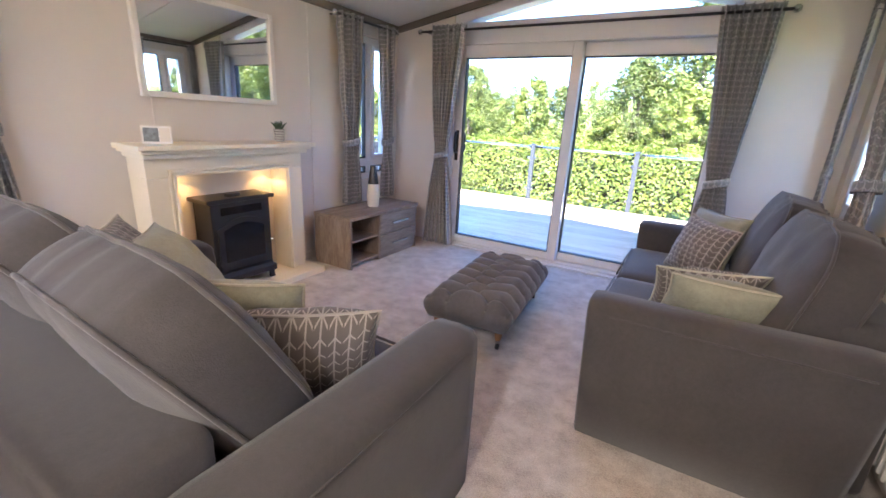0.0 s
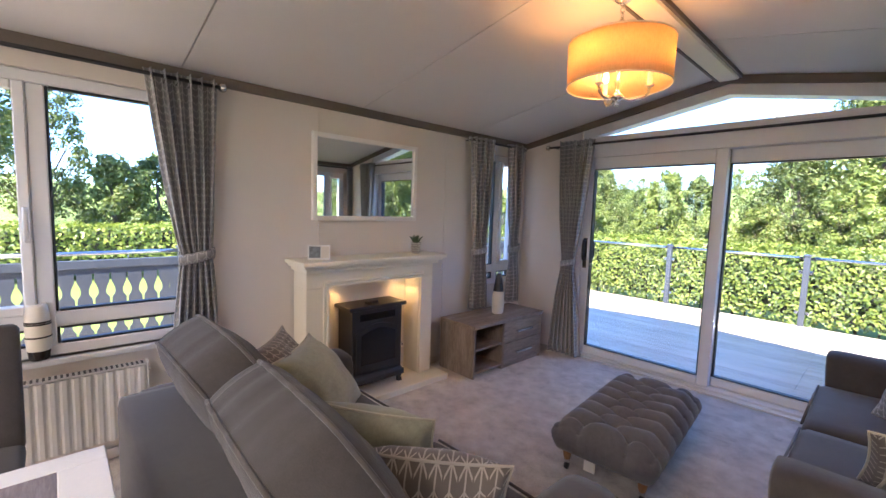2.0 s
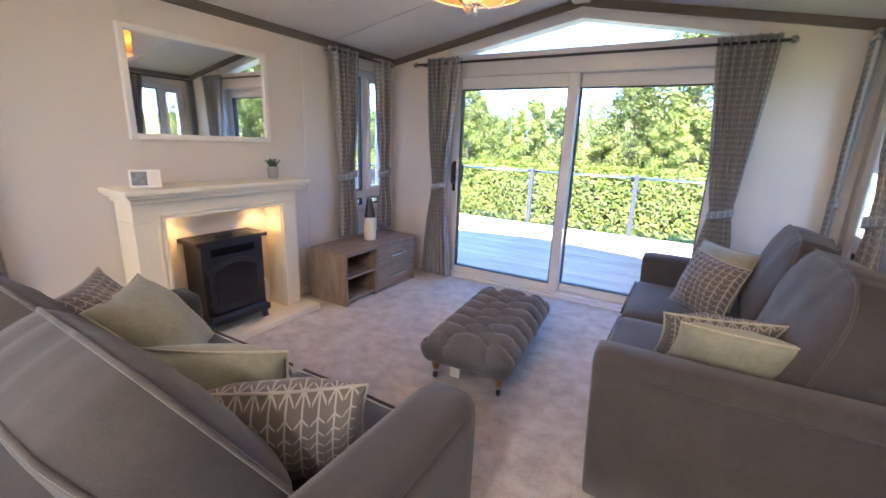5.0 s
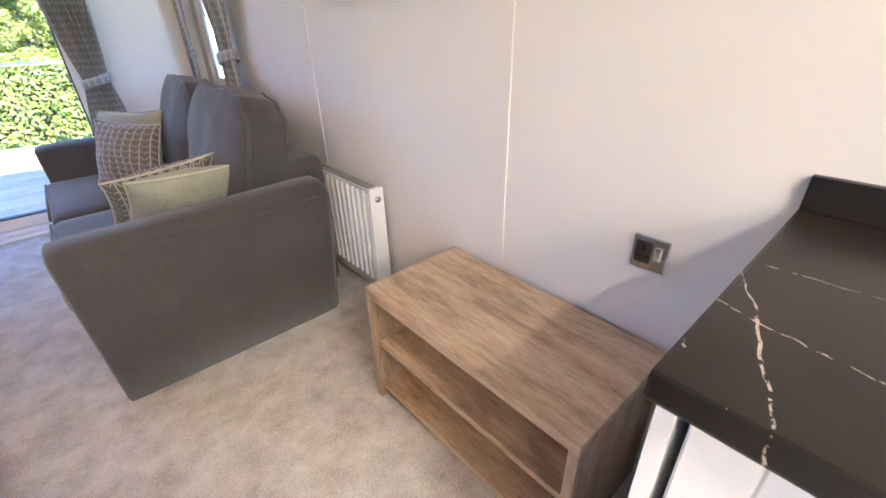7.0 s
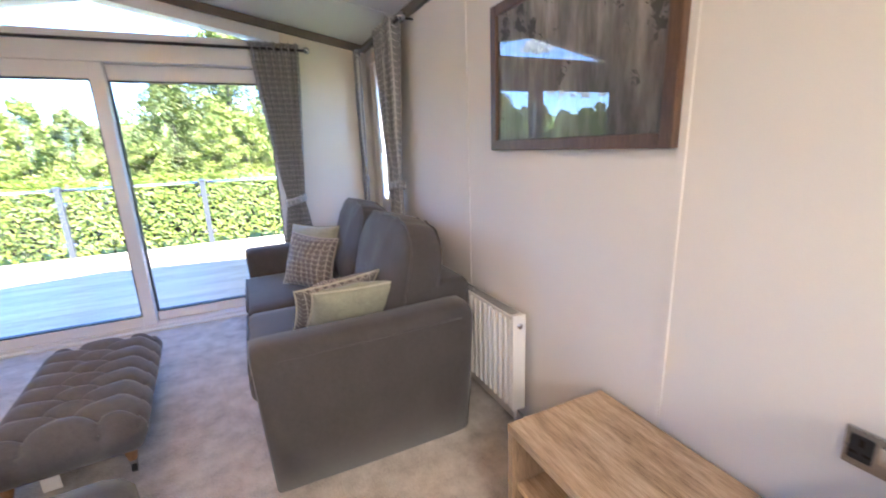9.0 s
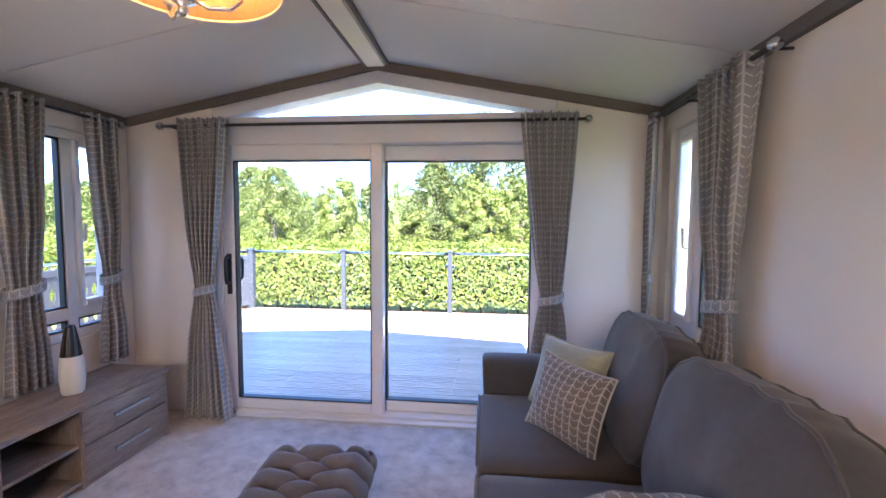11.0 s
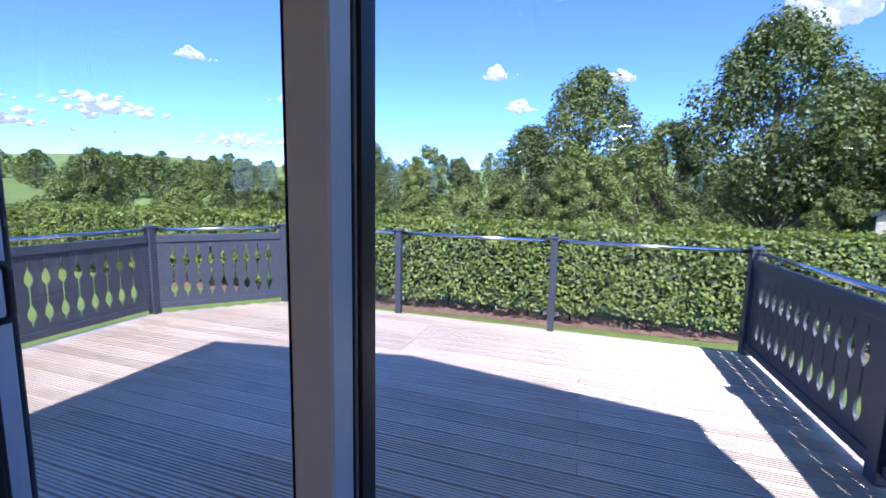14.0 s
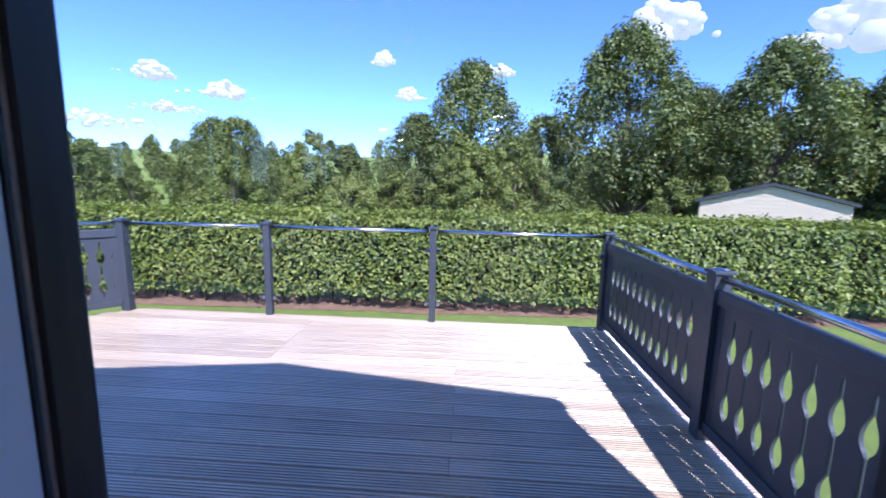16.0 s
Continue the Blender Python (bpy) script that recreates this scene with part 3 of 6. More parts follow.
pane(gw, prism([(DX0, DZ1 + 0.03), (DX1, DZ1 + 0.03), (DX1, roof_z(DX1) - 0.05), (MID, RIDGE - 0.05), (DX0, roof_z(DX0) - 0.05)], 3.69, 3.698))


# ---- soft things ----
def pillow(w, h, d, plump=0.5, nu=18, nv=18, uv=True, pinch=0.06, seed=0, sag=0.012):
    """A stuffed cushion lying in x, z with its thickness along y: thin at the seam, with pulled corners and soft dents."""
    bm = bmesh.new()
    lay = bm.loops.layers.uv.new("UVMap")
    grids = []
    for s in (-1, 1):
        grid = []
        for j in range(nv + 1):
            row = []
            for i in range(nu + 1):
                u, v = 2 * i / nu - 1, 2 * j / nv - 1
                edge = (1 - abs(u) ** 2.2) * (1 - abs(v) ** 2.2)
                t = max(0.0, edge) ** plump
                px = u * w / 2 * (1 - pinch * (1 - v * v)) if abs(u) > 0 else 0
                pz = v * h / 2 * (1 - pinch * (1 - u * u))
                n1 = noise.noise(Vector((u * 1.7 + seed, v * 1.7, s * 2.0))) * sag + noise.noise(Vector((u * 4 + seed, v * 4, s))) * sag * 0.5
                row.append(bm.verts.new((px, s * (d / 2 * t + n1 * t), pz)))
            grid.append(row)
        grids.append(grid)
    for gi, grid in enumerate(grids):
        for j in range(nv):
            for i in range(nu):
                vs = [(i, j), (i + 1, j), (i + 1, j + 1), (i, j + 1)]
                if gi:
                    vs.reverse()
                f = bm.faces.new([grid[b][a] for a, b in vs])
                for lp, (a, b) in zip(f.loops, vs):
                    lp[lay].uv = (a / nu * w, b / nv * h)
    bmesh.ops.remove_doubles(bm, verts=bm.verts, dist=0.0005)
    return bm


def pillow_seam(w, h, pinch, r=0.005):
    pts = []
    k = 14
    for side in range(4):
        for i in range(k):
            q = 2 * i / k - 1
            u, v = ((q, -1), (1, q), (-q, 1), (-1, -q))[side]
            pts.append((u * w / 2 * (1 - pinch * (1 - v * v)), 0, v * h / 2 * (1 - pinch * (1 - u * u))))
    return tube(pts, r, 6, closed=True)


def scatter_cushion(m, w, h, d, cloth, pipe, label, seed=0):
    c = thing("scatter_cushion", m, label, "cushion", "scatter cushions on the sofas")
    part("cover", pillow(w, h, d * 1.4, 0.6, pinch=0.085, seed=seed, sag=0.02), cloth, c, smooth=True)
    part("piping", pillow_seam(w, h, 0.085), pipe, c, smooth=True)
    return c


def block(x0, x1, y0, y1, z0, z1, r=0.04, crown=0.0, seg=4, cuts=8, dents=0.0, seed=0):
    """A rounded upholstered block, with a crowned top and shallow dents."""
    bm = box(x0, x1, y0, y1, z0, z1)
    bmesh.ops.subdivide_edges(bm, edges=bm.edges[:], cuts=cuts, use_grid_fill=True)
    cx, cy, cz = (x0 + x1) / 2, (y0 + y1) / 2, (z0 + z1) / 2
    hx, hy, hz = (x1 - x0) / 2, (y1 - y0) / 2, (z1 - z0) / 2
    r = min(r, hx, hy, hz)
    for v in bm.verts:
        p = v.co - Vector((cx, cy, cz))
        # spread the grid towards the edges so that the rounding has points to bend
        q = Vector([math.copysign(h * (1 - max(0.0, 1 - abs(c) / h) ** 1.6), c) for c, h in zip(p, (hx, hy, hz))])
        inner = Vector([max(-h + r, min(h - r, c)) for c, h in zip(q, (hx, hy, hz))])
        off = q - inner
        if off.length > 1e-6:
            q = inner + off.normalized() * r
        if crown and q.z > 0:
            q.z += crown * (1 - (q.x / hx) ** 2) * (1 - (q.y / hy) ** 2)
        if dents:
            q += Vector((0, 0, 1)) * dents * noise.noise(Vector((q.x * 5 + seed, q.y * 5, q.z * 5 + seed)))
            q += Vector((0, 1, 0)) * dents * noise.noise(Vector((q.x * 4, q.y * 4 + seed, q.z * 6 + 9)))
        v.co = q + Vector((cx, cy, cz))
    bm.normal_update()
    return bm


def border_ripple(x, z, hh, seed):
    """Gathers of the cloth along the upper border of a loose cushion."""
    if z < -0.3 * hh:
        return 0.0
    n1 = noise.noise(Vector((x * 7, seed, 1.5)))
    return (0.009 * math.sin(x * 55 + 5 * n1) * (0.55 + noise.noise(Vector((x * 11, seed, 6.0)))) + 0.010 * n1) * min(1.0, (z + 0.3 * hh) / hh)


def rim_point(a, c, hw, hh, seed, p=3.8):
    """Square to rounded-rectangle outline, a and c from -1 to 1."""
    m = max(abs(a), abs(c))
    k = m / max(1e-6, (abs(a) ** p + abs(c) ** p) ** (1 / p))
    x, z = a * k * hw, c * k * hh
    z += 0.018 * (1 - a * a) * c if c > 0 else 0
    return x, z + border_ripple(x, z, hh, seed) * max(0.0, c) ** 3


def cushion_rim(hw, hh, y, seed):
    pts = []
    for side in range(4):
        for i in range(22):
            q = 2 * i / 22 - 1
            a, c = ((q, -1), (1, q), (-q, 1), (-1, -q))[side]
            x, z = rim_point(a, c, hw * 1.006, hh * 1.006, seed)
            pts.append((x, y, z))
    return pts


def stuffed_block(hw, hh, rim, deep, seed):
    """A boxed back cushion: a gathered border between two seams, and two plump faces that bulge and sag."""
    bm = box(-1, 1, -1, 1, -1, 1)
    bmesh.ops.subdivide_edges(bm, edges=bm.edges[:], cuts=27, use_grid_fill=True)
    for v in bm.verts:
        a, b, c = v.co
        # crowd the grid towards the seams
        a, b, c = (math.copysign(1 - (1 - abs(q)) ** 1.35, q) for q in (a, b, c))
        m = max(abs(a), abs(c))
        x, z = rim_point(a, c, hw, hh, seed)
        full = (1 - m ** 2.4) ** 0.62
        sag = 1 - 0.18 * c
        y = b * (rim + (deep - rim) * full * sag * (0.85 if b > 0 else 1.0))
        if m > 0.985:
            # the border swells a little between its seams
            grow = 1 + 0.030 * (1 - b * b)
            x, z = x * grow, z * grow
        else:
            y += math.copysign(1, b) * full * (0.012 * noise.noise(Vector((x * 6 + seed, z * 6, b * 3))) + 0.005 * noise.noise(Vector((x * 17, z * 17 + seed, b * 5))))
        v.co = (x, y, z)
    bm.normal_update()
    return bm


def sofa(m, length, label, seed, lean=14, forward=0.0):
    """Local: the length along x, the back at y = 0, the front towards -y."""
    s = thing("sofa", m, label, "sofa", "pair of sofas")
    depth, aw, h = 1.0, 0.20, 0.62
    L = length / 2
    for k in (-1, 1):
        # arm: flared outwards, a panel with rounded top edge
        bm = bmesh.new()
        prof = [(0.0, 0.02), (aw + 0.012, 0.02), (aw + 0.010, 0.30), (aw + 0.005, h - 0.10), (aw, h - 0.03), (aw - 0.02, h - 0.005), (aw - 0.06, h + 0.005), (0.05, h), (0.015, h - 0.02), (0.0, h - 0.06)]
        rows = []
        for yy, grow, dz in ((-depth + 0.02, -0.035, -0.035), (-depth + 0.0, -0.02, -0.02), (-depth + 0.01, 0.0, -0.004), (-depth + 0.06, 0.003, 0.002), (-depth * 0.5, 0.005, 0.004), (-0.12, 0.0, 0.012), (-0.06, -0.006, 0.006), (-0.035, -0.03, -0.03)):
            row = []
            for a, z in prof:
                shift = 0.032 * (z / h) - 0.032
                yv = yy - (shift if yy < -0.5 * depth else -shift * 1.6) - 0.0
                a2 = a + (grow if a > 0.02 else -grow * 0.3)
                row.append(bm.verts.new((k * (L - aw + a2), yv, max(0.004, z - 0.016 if z < 0.1 else z + dz))))
            rows.append(row)
        for a, b in zip(rows, rows[1:]):
            for i in range(len(prof)):
                j = (i + 1) % len(prof)
                bm.faces.new((a[i], a[j], b[j], b[i]))
        bm.faces.new(rows[0])
        bm.faces.new(rows[-1][::-1])
        bmesh.ops.recalc_face_normals(bm, faces=bm.faces)
        arm = part("arm", bm, M_sofa, s, smooth=True)
        seam = [(k * (L - 0.005), -depth + 0.02, h - 0.05), (k * (L + 0.005), -depth + 0.10, h - 0.05), (k * (L + 0.008), -depth * 0.5, h - 0.048), (k * (L + 0.004), -0.11, h - 0.04)]
        part("arm_seam", tube(seam, 0.003, 6), M_sofa, arm, smooth=True)
    ix = L - aw - 0.004
    part("base", block(-ix, ix, -depth + 0.05, -0.06, 0.015, 0.27, 0.025), M_sofa, s, smooth=True)
    part("back_frame", block(-ix - 0.012, ix + 0.012, -0.20, 0.04, 0.02, 0.69, 0.03), M_sofa, s, smooth=True)
    for k in (-1, 1):
        a, b = sorted((0.004 * k, k * ix))
        seat = part("seat_cushion", block(a, b, -depth - 0.02, -0.22, 0.275, 0.435, 0.05, 0.022, dents=0.006, seed=seed + k), M_sofa, s, smooth=True)
        w = b - a
        pts = [(a + 0.03, -depth - 0.015, 0.425), (a + w / 2, -depth - 0.018, 0.428), (b - 0.03, -depth - 0.015, 0.425)]
        part("seat_piping", tube(pts, 0.006, 6), M_sofa_pipe, seat, smooth=True)
        # big loose back cushion, leaning on the frame
        ch, ct = 0.57, 0.22
        hw, hh, rim = w / 2 + 0.004, ch / 2, ct * 0.36
        bm = stuffed_block(hw, hh, rim, ct * 0.66, seed * 3 + k)
        bc = part("back_cushion", bm, M_sofa, s, smooth=True)
        bc.matrix_local = pose((a + b) / 2, -0.235 - forward, 0.672 + 0.45 * forward, -lean, 0, k * 2.0)
        for yy in (-rim, rim):
            part("piping", tube(cushion_rim(hw, hh, yy, seed * 3 + k), 0.0065, 6, closed=True), M_sofa_pipe, bc, smooth=True)
    return s


sofa_w = sofa(pose(-1.20, -0.10, 0, 0, 0, 180), 1.70, "taupe-grey woven two-seat sofa with loose back cushions", 3, 31, 0.065)
sofa_e = sofa(pose(0.90, 2.38, 0, 0, 0, -90), 1.98, "grey woven two-seat sofa standing before the radiator", 7)

# scatter cushions: (place, turn, size, cloth)
LEAF_LABEL, GREEN_LABEL = "taupe cushion with a pale leaf pattern on the sofa", "sage green cushion with cream piping on the sofa"
scatter_cushion(pose(-0.755, 0.50, 0.575, 20, 0, 40), 0.46, 0.36, 0.18, M_leaf_cush, M_leaf_cush, LEAF_LABEL, 1)
scatter_cushion(pose(-1.09, 0.52, 0.575, 18, 0, 32), 0.48, 0.36, 0.18, M_green, M_cream_pipe, GREEN_LABEL, 2)
scatter_cushion(pose(-1.70, 0.63, 0.590, 42, 0, -45), 0.46, 0.44, 0.15, M_green, M_cream_pipe, GREEN_LABEL, 3)
scatter_cushion(pose(-1.78, 0.51, 0.625, 32, 0, -40), 0.44, 0.42, 0.11, M_leaf_cush, M_leaf_cush, LEAF_LABEL, 4)
scatter_cushion(pose(0.35, 2.93, 0.625, -20, 0, -50), 0.44, 0.39, 0.14, M_green, M_green, GREEN_LABEL, 5)
scatter_cushion(pose(0.30, 2.66, 0.61, -18, 4, -50), 0.40, 0.37, 0.14, M_leaf_cush, M_leaf_cush, LEAF_LABEL, 6)
scatter_cushion(pose(0.315, 1.885, 0.582, 36, -3, 9), 0.43, 0.36, 0.12, M_leaf_cush, M_cream_pipe, LEAF_LABEL, 7)
scatter_cushion(pose(0.37, 1.77, 0.580, 38, 3, 7), 0.43, 0.35, 0.13, M_green, M_cream_pipe, GREEN_LABEL, 8)


# ---- ottoman ----
def ottoman(m):
    o = thing("ottoman", m, "grey deep-buttoned footstool on turned wooden legs with castors", "footstool")
    W, Ln, z0, z1 = 0.50, 1.00, 0.135, 0.305
    pair, gap, bx = [-0.42 + 0.14 * k for k in range(7)], 0.14, 0.115
    buttons = [(sx * bx, y) for y in pair for sx in (-1, 1)] + [(0.0, y + gap / 2) for y in pair[:-1]]
    creases = []
    for y in pair:
        for sx in (-1, 1):
            creases.append((sx * bx, y, sx * 0.30, y))
            for d in (-1, 1):
                if -0.42 < y + d * gap / 2 < 0.42:
                    creases.append((sx * bx, y, 0.0, y + d * gap / 2))
    for sx in (-1, 1):
        for d in (-1, 1):
            creases.append((sx * bx, d * 0.42, sx * bx * 1.12, d * 0.56))

    def crease_gap(x, y):
        best = 1.0
        for ax, ay, cx, cy in creases:
            dx, dy = cx - ax, cy - ay
            t = max(0.0, min(1.0, ((x - ax) * dx + (y - ay) * dy) / (dx * dx + dy * dy)))
            best = min(best, math.hypot(x - ax - t * dx, y - ay - t * dy))
        return best

    bm = bmesh.new()
    nx, ny = 56, 112
    grid = []
    for j in range(ny + 1):
        row = []
        for i in range(nx + 1):
            u, v = i / nx, j / ny
            x, y = (u - 0.5) * W, (v - 0.5) * Ln
            puff = 1 - math.exp(-crease_gap(x, y) / 0.024)
            pit = sum(math.exp(-((x - px) ** 2 + (y - py) ** 2) / 0.0011) for px, py in buttons)
            e = min(1.0, min(u, 1 - u) * W / 0.075)
            f = min(1.0, min(v, 1 - v) * Ln / 0.075)
            drop = 0.055 * ((1 - e) ** 2 + (1 - f) ** 2)
            row.append(bm.verts.new((x, y, z1 + 0.026 + 0.042 * (puff - 1) - 0.026 * pit - drop)))
        grid.append(row)
    for j in range(ny):
        for i in range(nx):
            bm.faces.new((grid[j][i], grid[j][i + 1], grid[j + 1][i + 1], grid[j + 1][i]))
    ring = [grid[0][i] for i in range(nx)] + [grid[j][nx] for j in range(ny)] + [grid[ny][i] for i in range(nx, 0, -1)] + [grid[j][0] for j in range(ny, 0, -1)]
    prev = ring
    for g, z, deep in ((0.018, z1 - 0.050, 1.0), (0.034, z1 - 0.085, 0.8), (0.030, z1 - 0.115, 0.5), (0.014, z0 + 0.02, 0.2), (0.0, z0, 0.0)):
        cur = []
        for v in ring:
            x, y = v.co.x, v.co.y
            qx = math.copysign(min(abs(x), W / 2 - 0.03), x)
            qy = math.copysign(min(abs(y), Ln / 2 - 0.03), y)
            d = Vector((x - qx, y - qy, 0))
            dent = 0.020 * deep * math.exp(-crease_gap(x, y) / 0.020)
            d = d.normalized() * (0.03 + g - dent) if d.length else d
            cur.append(bm.verts.new((qx + d.x, qy + d.y, z)))
        for k in range(len(ring)):
            j = (k + 1) % len(ring)
            bm.faces.new((prev[j], prev[k], cur[k], cur[j]))
        prev = cur
    bm.faces.new(prev)
    bmesh.ops.recalc_face_normals(bm, faces=bm.faces)
    part("cushion", bm, M_ott, o, smooth=True)
    first = None
    for x, y in buttons:
        if first is None:
            first = part("button", lathe([(0, 0.006), (0.008, 0.005), (0.012, 0.001), (0.011, -0.004)], 12), M_ott, o, smooth=True)
            first.matrix_local = pose(x, y, z1 - 0.040)
        else:
            again(first, o, pose(x, y, z1 - 0.040))
    tag = part("care_tag", box(-0.03, 0.03, -0.5125, -0.511, 0.075, 0.133), M_white, o, "white care label hanging under the edge")
    tag.matrix_local = pose(-0.05, 0.012, 0)
    for sx in (-1, 1):
        for sy in (-1, 1):
            leg = part("leg", lathe([(0.026, 0.140), (0.027, 0.128), (0.018, 0.120), (0.022, 0.108), (0.024, 0.098), (0.020, 0.075), (0.014, 0.055), (0.013, 0.052)], 16), M_leg, o, "turned honey-coloured wooden leg", True)
            leg.matrix_local = pose(sx * 0.20, sy * 0.44, 0)
            cas = part("castor", tube([(-0.009, 0, 0.0205), (0.009, 0, 0.0205)], 0.020, 16), M_dark_metal, leg, "dark metal castor", True)
            part("castor_cup", lathe([(0.016, 0.062), (0.0165, 0.05), (0.012, 0.04), (0.004, 0.03)], 14), M_chrome, leg, "bright metal castor cup", True)
    return o


ottoman(pose(-0.865, 2.235, 0, 0, 0, 5))


# ---- fireplace ----
def fireplace():
    f = thing("fireplace_surround", pose(0, 0, 0), "cream painted fireplace surround with stepped mantel shelf", "fireplace")
    x0, xf = LW + 0.014, -2.53
    a, b, ia, ib, it = 0.935, 2.065, 1.10, 1.92, 0.870
    part("mantel_shelf", box(x0, xf + 0.105, a - 0.065, b + 0.065, 1.035, 1.065, 0.006), M_cream, f)
    part("upper_moulding", box(x0, xf + 0.08, a - 0.045, b + 0.045, 1.015, 1.034, 0.006), M_cream, f)
    part("lower_moulding", box(x0, xf + 0.05, a - 0.022, b + 0.022, 0.985, 1.014, 0.010, 3), M_cream, f)
    part("frieze", box(x0, xf, a, b, it, 0.984, 0.003), M_cream, f)
    part("jamb", box(x0, xf, a, ia, 0.05, it - 0.001, 0.003), M_cream, f)
    part("jamb", box(x0, xf, ib, b, 0.05, it - 0.001, 0.003), M_cream, f)
    for w, d in ((0.045, 0.012), (0.022, 0.022)):
        bm = bmesh.new()
        box(xf, xf + d, ia - w, ia - w + 0.018, 0.05, it + w, 0.004, 2, bm)
        box(xf, xf + d, ib + w - 0.018, ib + w, 0.05, it + w, 0.004, 2, bm)
        box(xf, xf + d, ia - w + 0.018, ib + w - 0.018, it + w - 0.018, it + w, 0.004, 2, bm)
        part("moulding", bm, M_cream, f)
    part("back_panel", box(x0, x0 + 0.012, ia, ib, 0.05, it), M_wall, f, "beige inner back panel")
    part("hearth", box(x0, -2.365, a - 0.08, b + 0.065, 0.0, 0.049, 0.005), M_cream, f, "cream hearth slab")
    for y in (1.20, 1.82):
        part("downlight", lathe([(0, 0.0), (0.022, 0.0), (0.026, 0.004), (0.026, 0.01)], 16, at=(-2.64, y, it - 0.011)), M_bulb, f, "small glowing downlight")


fireplace()


def stove():
    s = thing("electric_stove", pose(-2.585, 1.495, 0.05), "black electric stove with a window and short feet", "stove")
    part("body", box(-0.16, 0.12, -0.25, 0.25, 0.10, 0.60, 0.008), M_stove, s)
    part("top_plate", box(-0.175, 0.15, -0.285, 0.285, 0.601, 0.63, 0.008), M_stove, s)
    part("plinth", box(-0.16, 0.145, -0.275, 0.275, 0.055, 0.10, 0.006), M_stove, s)
    ash = part("ash_tray", prism([(0.121, 0.101), (0.165, 0.10), (0.15, 0.125), (0.121, 0.135)], -0.235, 0.235, 'y'), M_stove, s)
    part("vent", box(0.118, 0.1225, -0.175, 0.175, 0.52, 0.57), M_stove_glass, s, "dark air slot")
    # arched door
    arch = []
    for i in range(13):
        t = i / 12
        arch.append((-0.215 + 0.43 * t, 0.44 + 0.055 * math.sin(math.pi * t)))
    dr = part("door", prism([(-0.215, 0.145), (0.215, 0.145)] + arch[::-1], 0.121, 0.142, 'x'), M_stove, s)
    inner = [(y * 0.80, 0.20 + (z - 0.145) * 0.74 + (0.0)) for y, z in [(-0.215, 0.145), (0.215, 0.145)] + arch[::-1]]
    part("door_window", prism(inner, 0.1425, 0.1445, 'x'), M_stove_glass, dr, "dark glossy window")
    part("door_knob", tube([(0.142, 0.225, 0.30), (0.175, 0.225, 0.30)], 0.011, 10), M_chrome, dr, "bright door knob", True)
    for z in (0.20, 0.42):
        part("hinge", tube([(0.135, 0.222 * -1, z - 0.02), (0.135, -0.222, z + 0.02)], 0.009, 8), M_stove, dr, smooth=True)
    for sx in (-0.12, 0.11):
        for sy in (-1, 1):
            bm = prism([(-0.022, 0.056), (0.022, 0.056), (0.018, 0.03), (0.03, 0.0), (-0.015, 0.0), (-0.014, 0.03)], -0.018, 0.018, 'x')
            ft = part("foot", bm, M_stove, s)
            ft.matrix_local = pose(sx, sy * 0.235, 0, 0, 0, 0 if sy > 0 else 180)
    s.scale = (0.72, 0.90, 1.04)
    return s


stove()
bm = block(-0.025, 0.025, -0.055, 0.055, 0, 0.024, 0.01)
rc = part("remote_control", bm, M_gasket, smooth=True)
rc.matrix_world = pose(-2.54, 1.46, 0.7055, 0, 0, 15)
tagged(rc, "small black remote control lying on the stove", "remote control")


# ---- mirror and mantel things ----
mir = thing("wall_mirror", pose(LW + 0.002, 1.543, 1.645), "white framed rectangular wall mirror over the mantel", "mirror")
hw, hh, fw = 0.475, 0.315, 0.035
bm = bmesh.new()
for y0, y1, z0, z1 in ((-hw, -hw + fw, -hh, hh), (hw - fw, hw, -hh, hh), (-hw + fw, hw - fw, -hh, -hh + fw), (-hw + fw, hw - fw, hh - fw, hh)):
    box(0, 0.032, y0, y1, z0, z1, 0.005, 2, bm)
part("frame", bm, M_white, mir, "white wooden frame")
part("mirror_glass", box(0.006, 0.014, -hw + fw, hw - fw, -hh + fw, hh - fw), M_mirror, mir, "clear mirror glass")
pf = thing("photo_stand", pose(-2.56, 1.04, 1.066, 0, 0, 62), "small standing photo block with a pale border", "photo frame")
part("block", prism([(0.0, 0.0), (0.03, 0.0), (0.016, 0.10), (0.006, 0.10)], -0.075, 0.075, 'x'), M_white, pf)
ph = part("photo", box(-0.065, 0.010, -0.005, -0.003, 0.012, 0.09), surface("photo_print", (0.16, 0.18, 0.19), 0.3, var=0.7, big=25, fine=90, relief=0), pf, "dark landscape photo")
ph.matrix_local = pose(0, 0.002, 0, -5)
part("caption_card", box(0.014, 0.066, -0.005, -0.003, 0.012, 0.09), M_ceramic, pf, "pale card").matrix_local = pose(0, 0.002, 0, -5)

pot = thing("potted_succulent", pose(-2.60, 1.93, 1.066), "spiky succulent in a patterned grey and white pot", "plant")


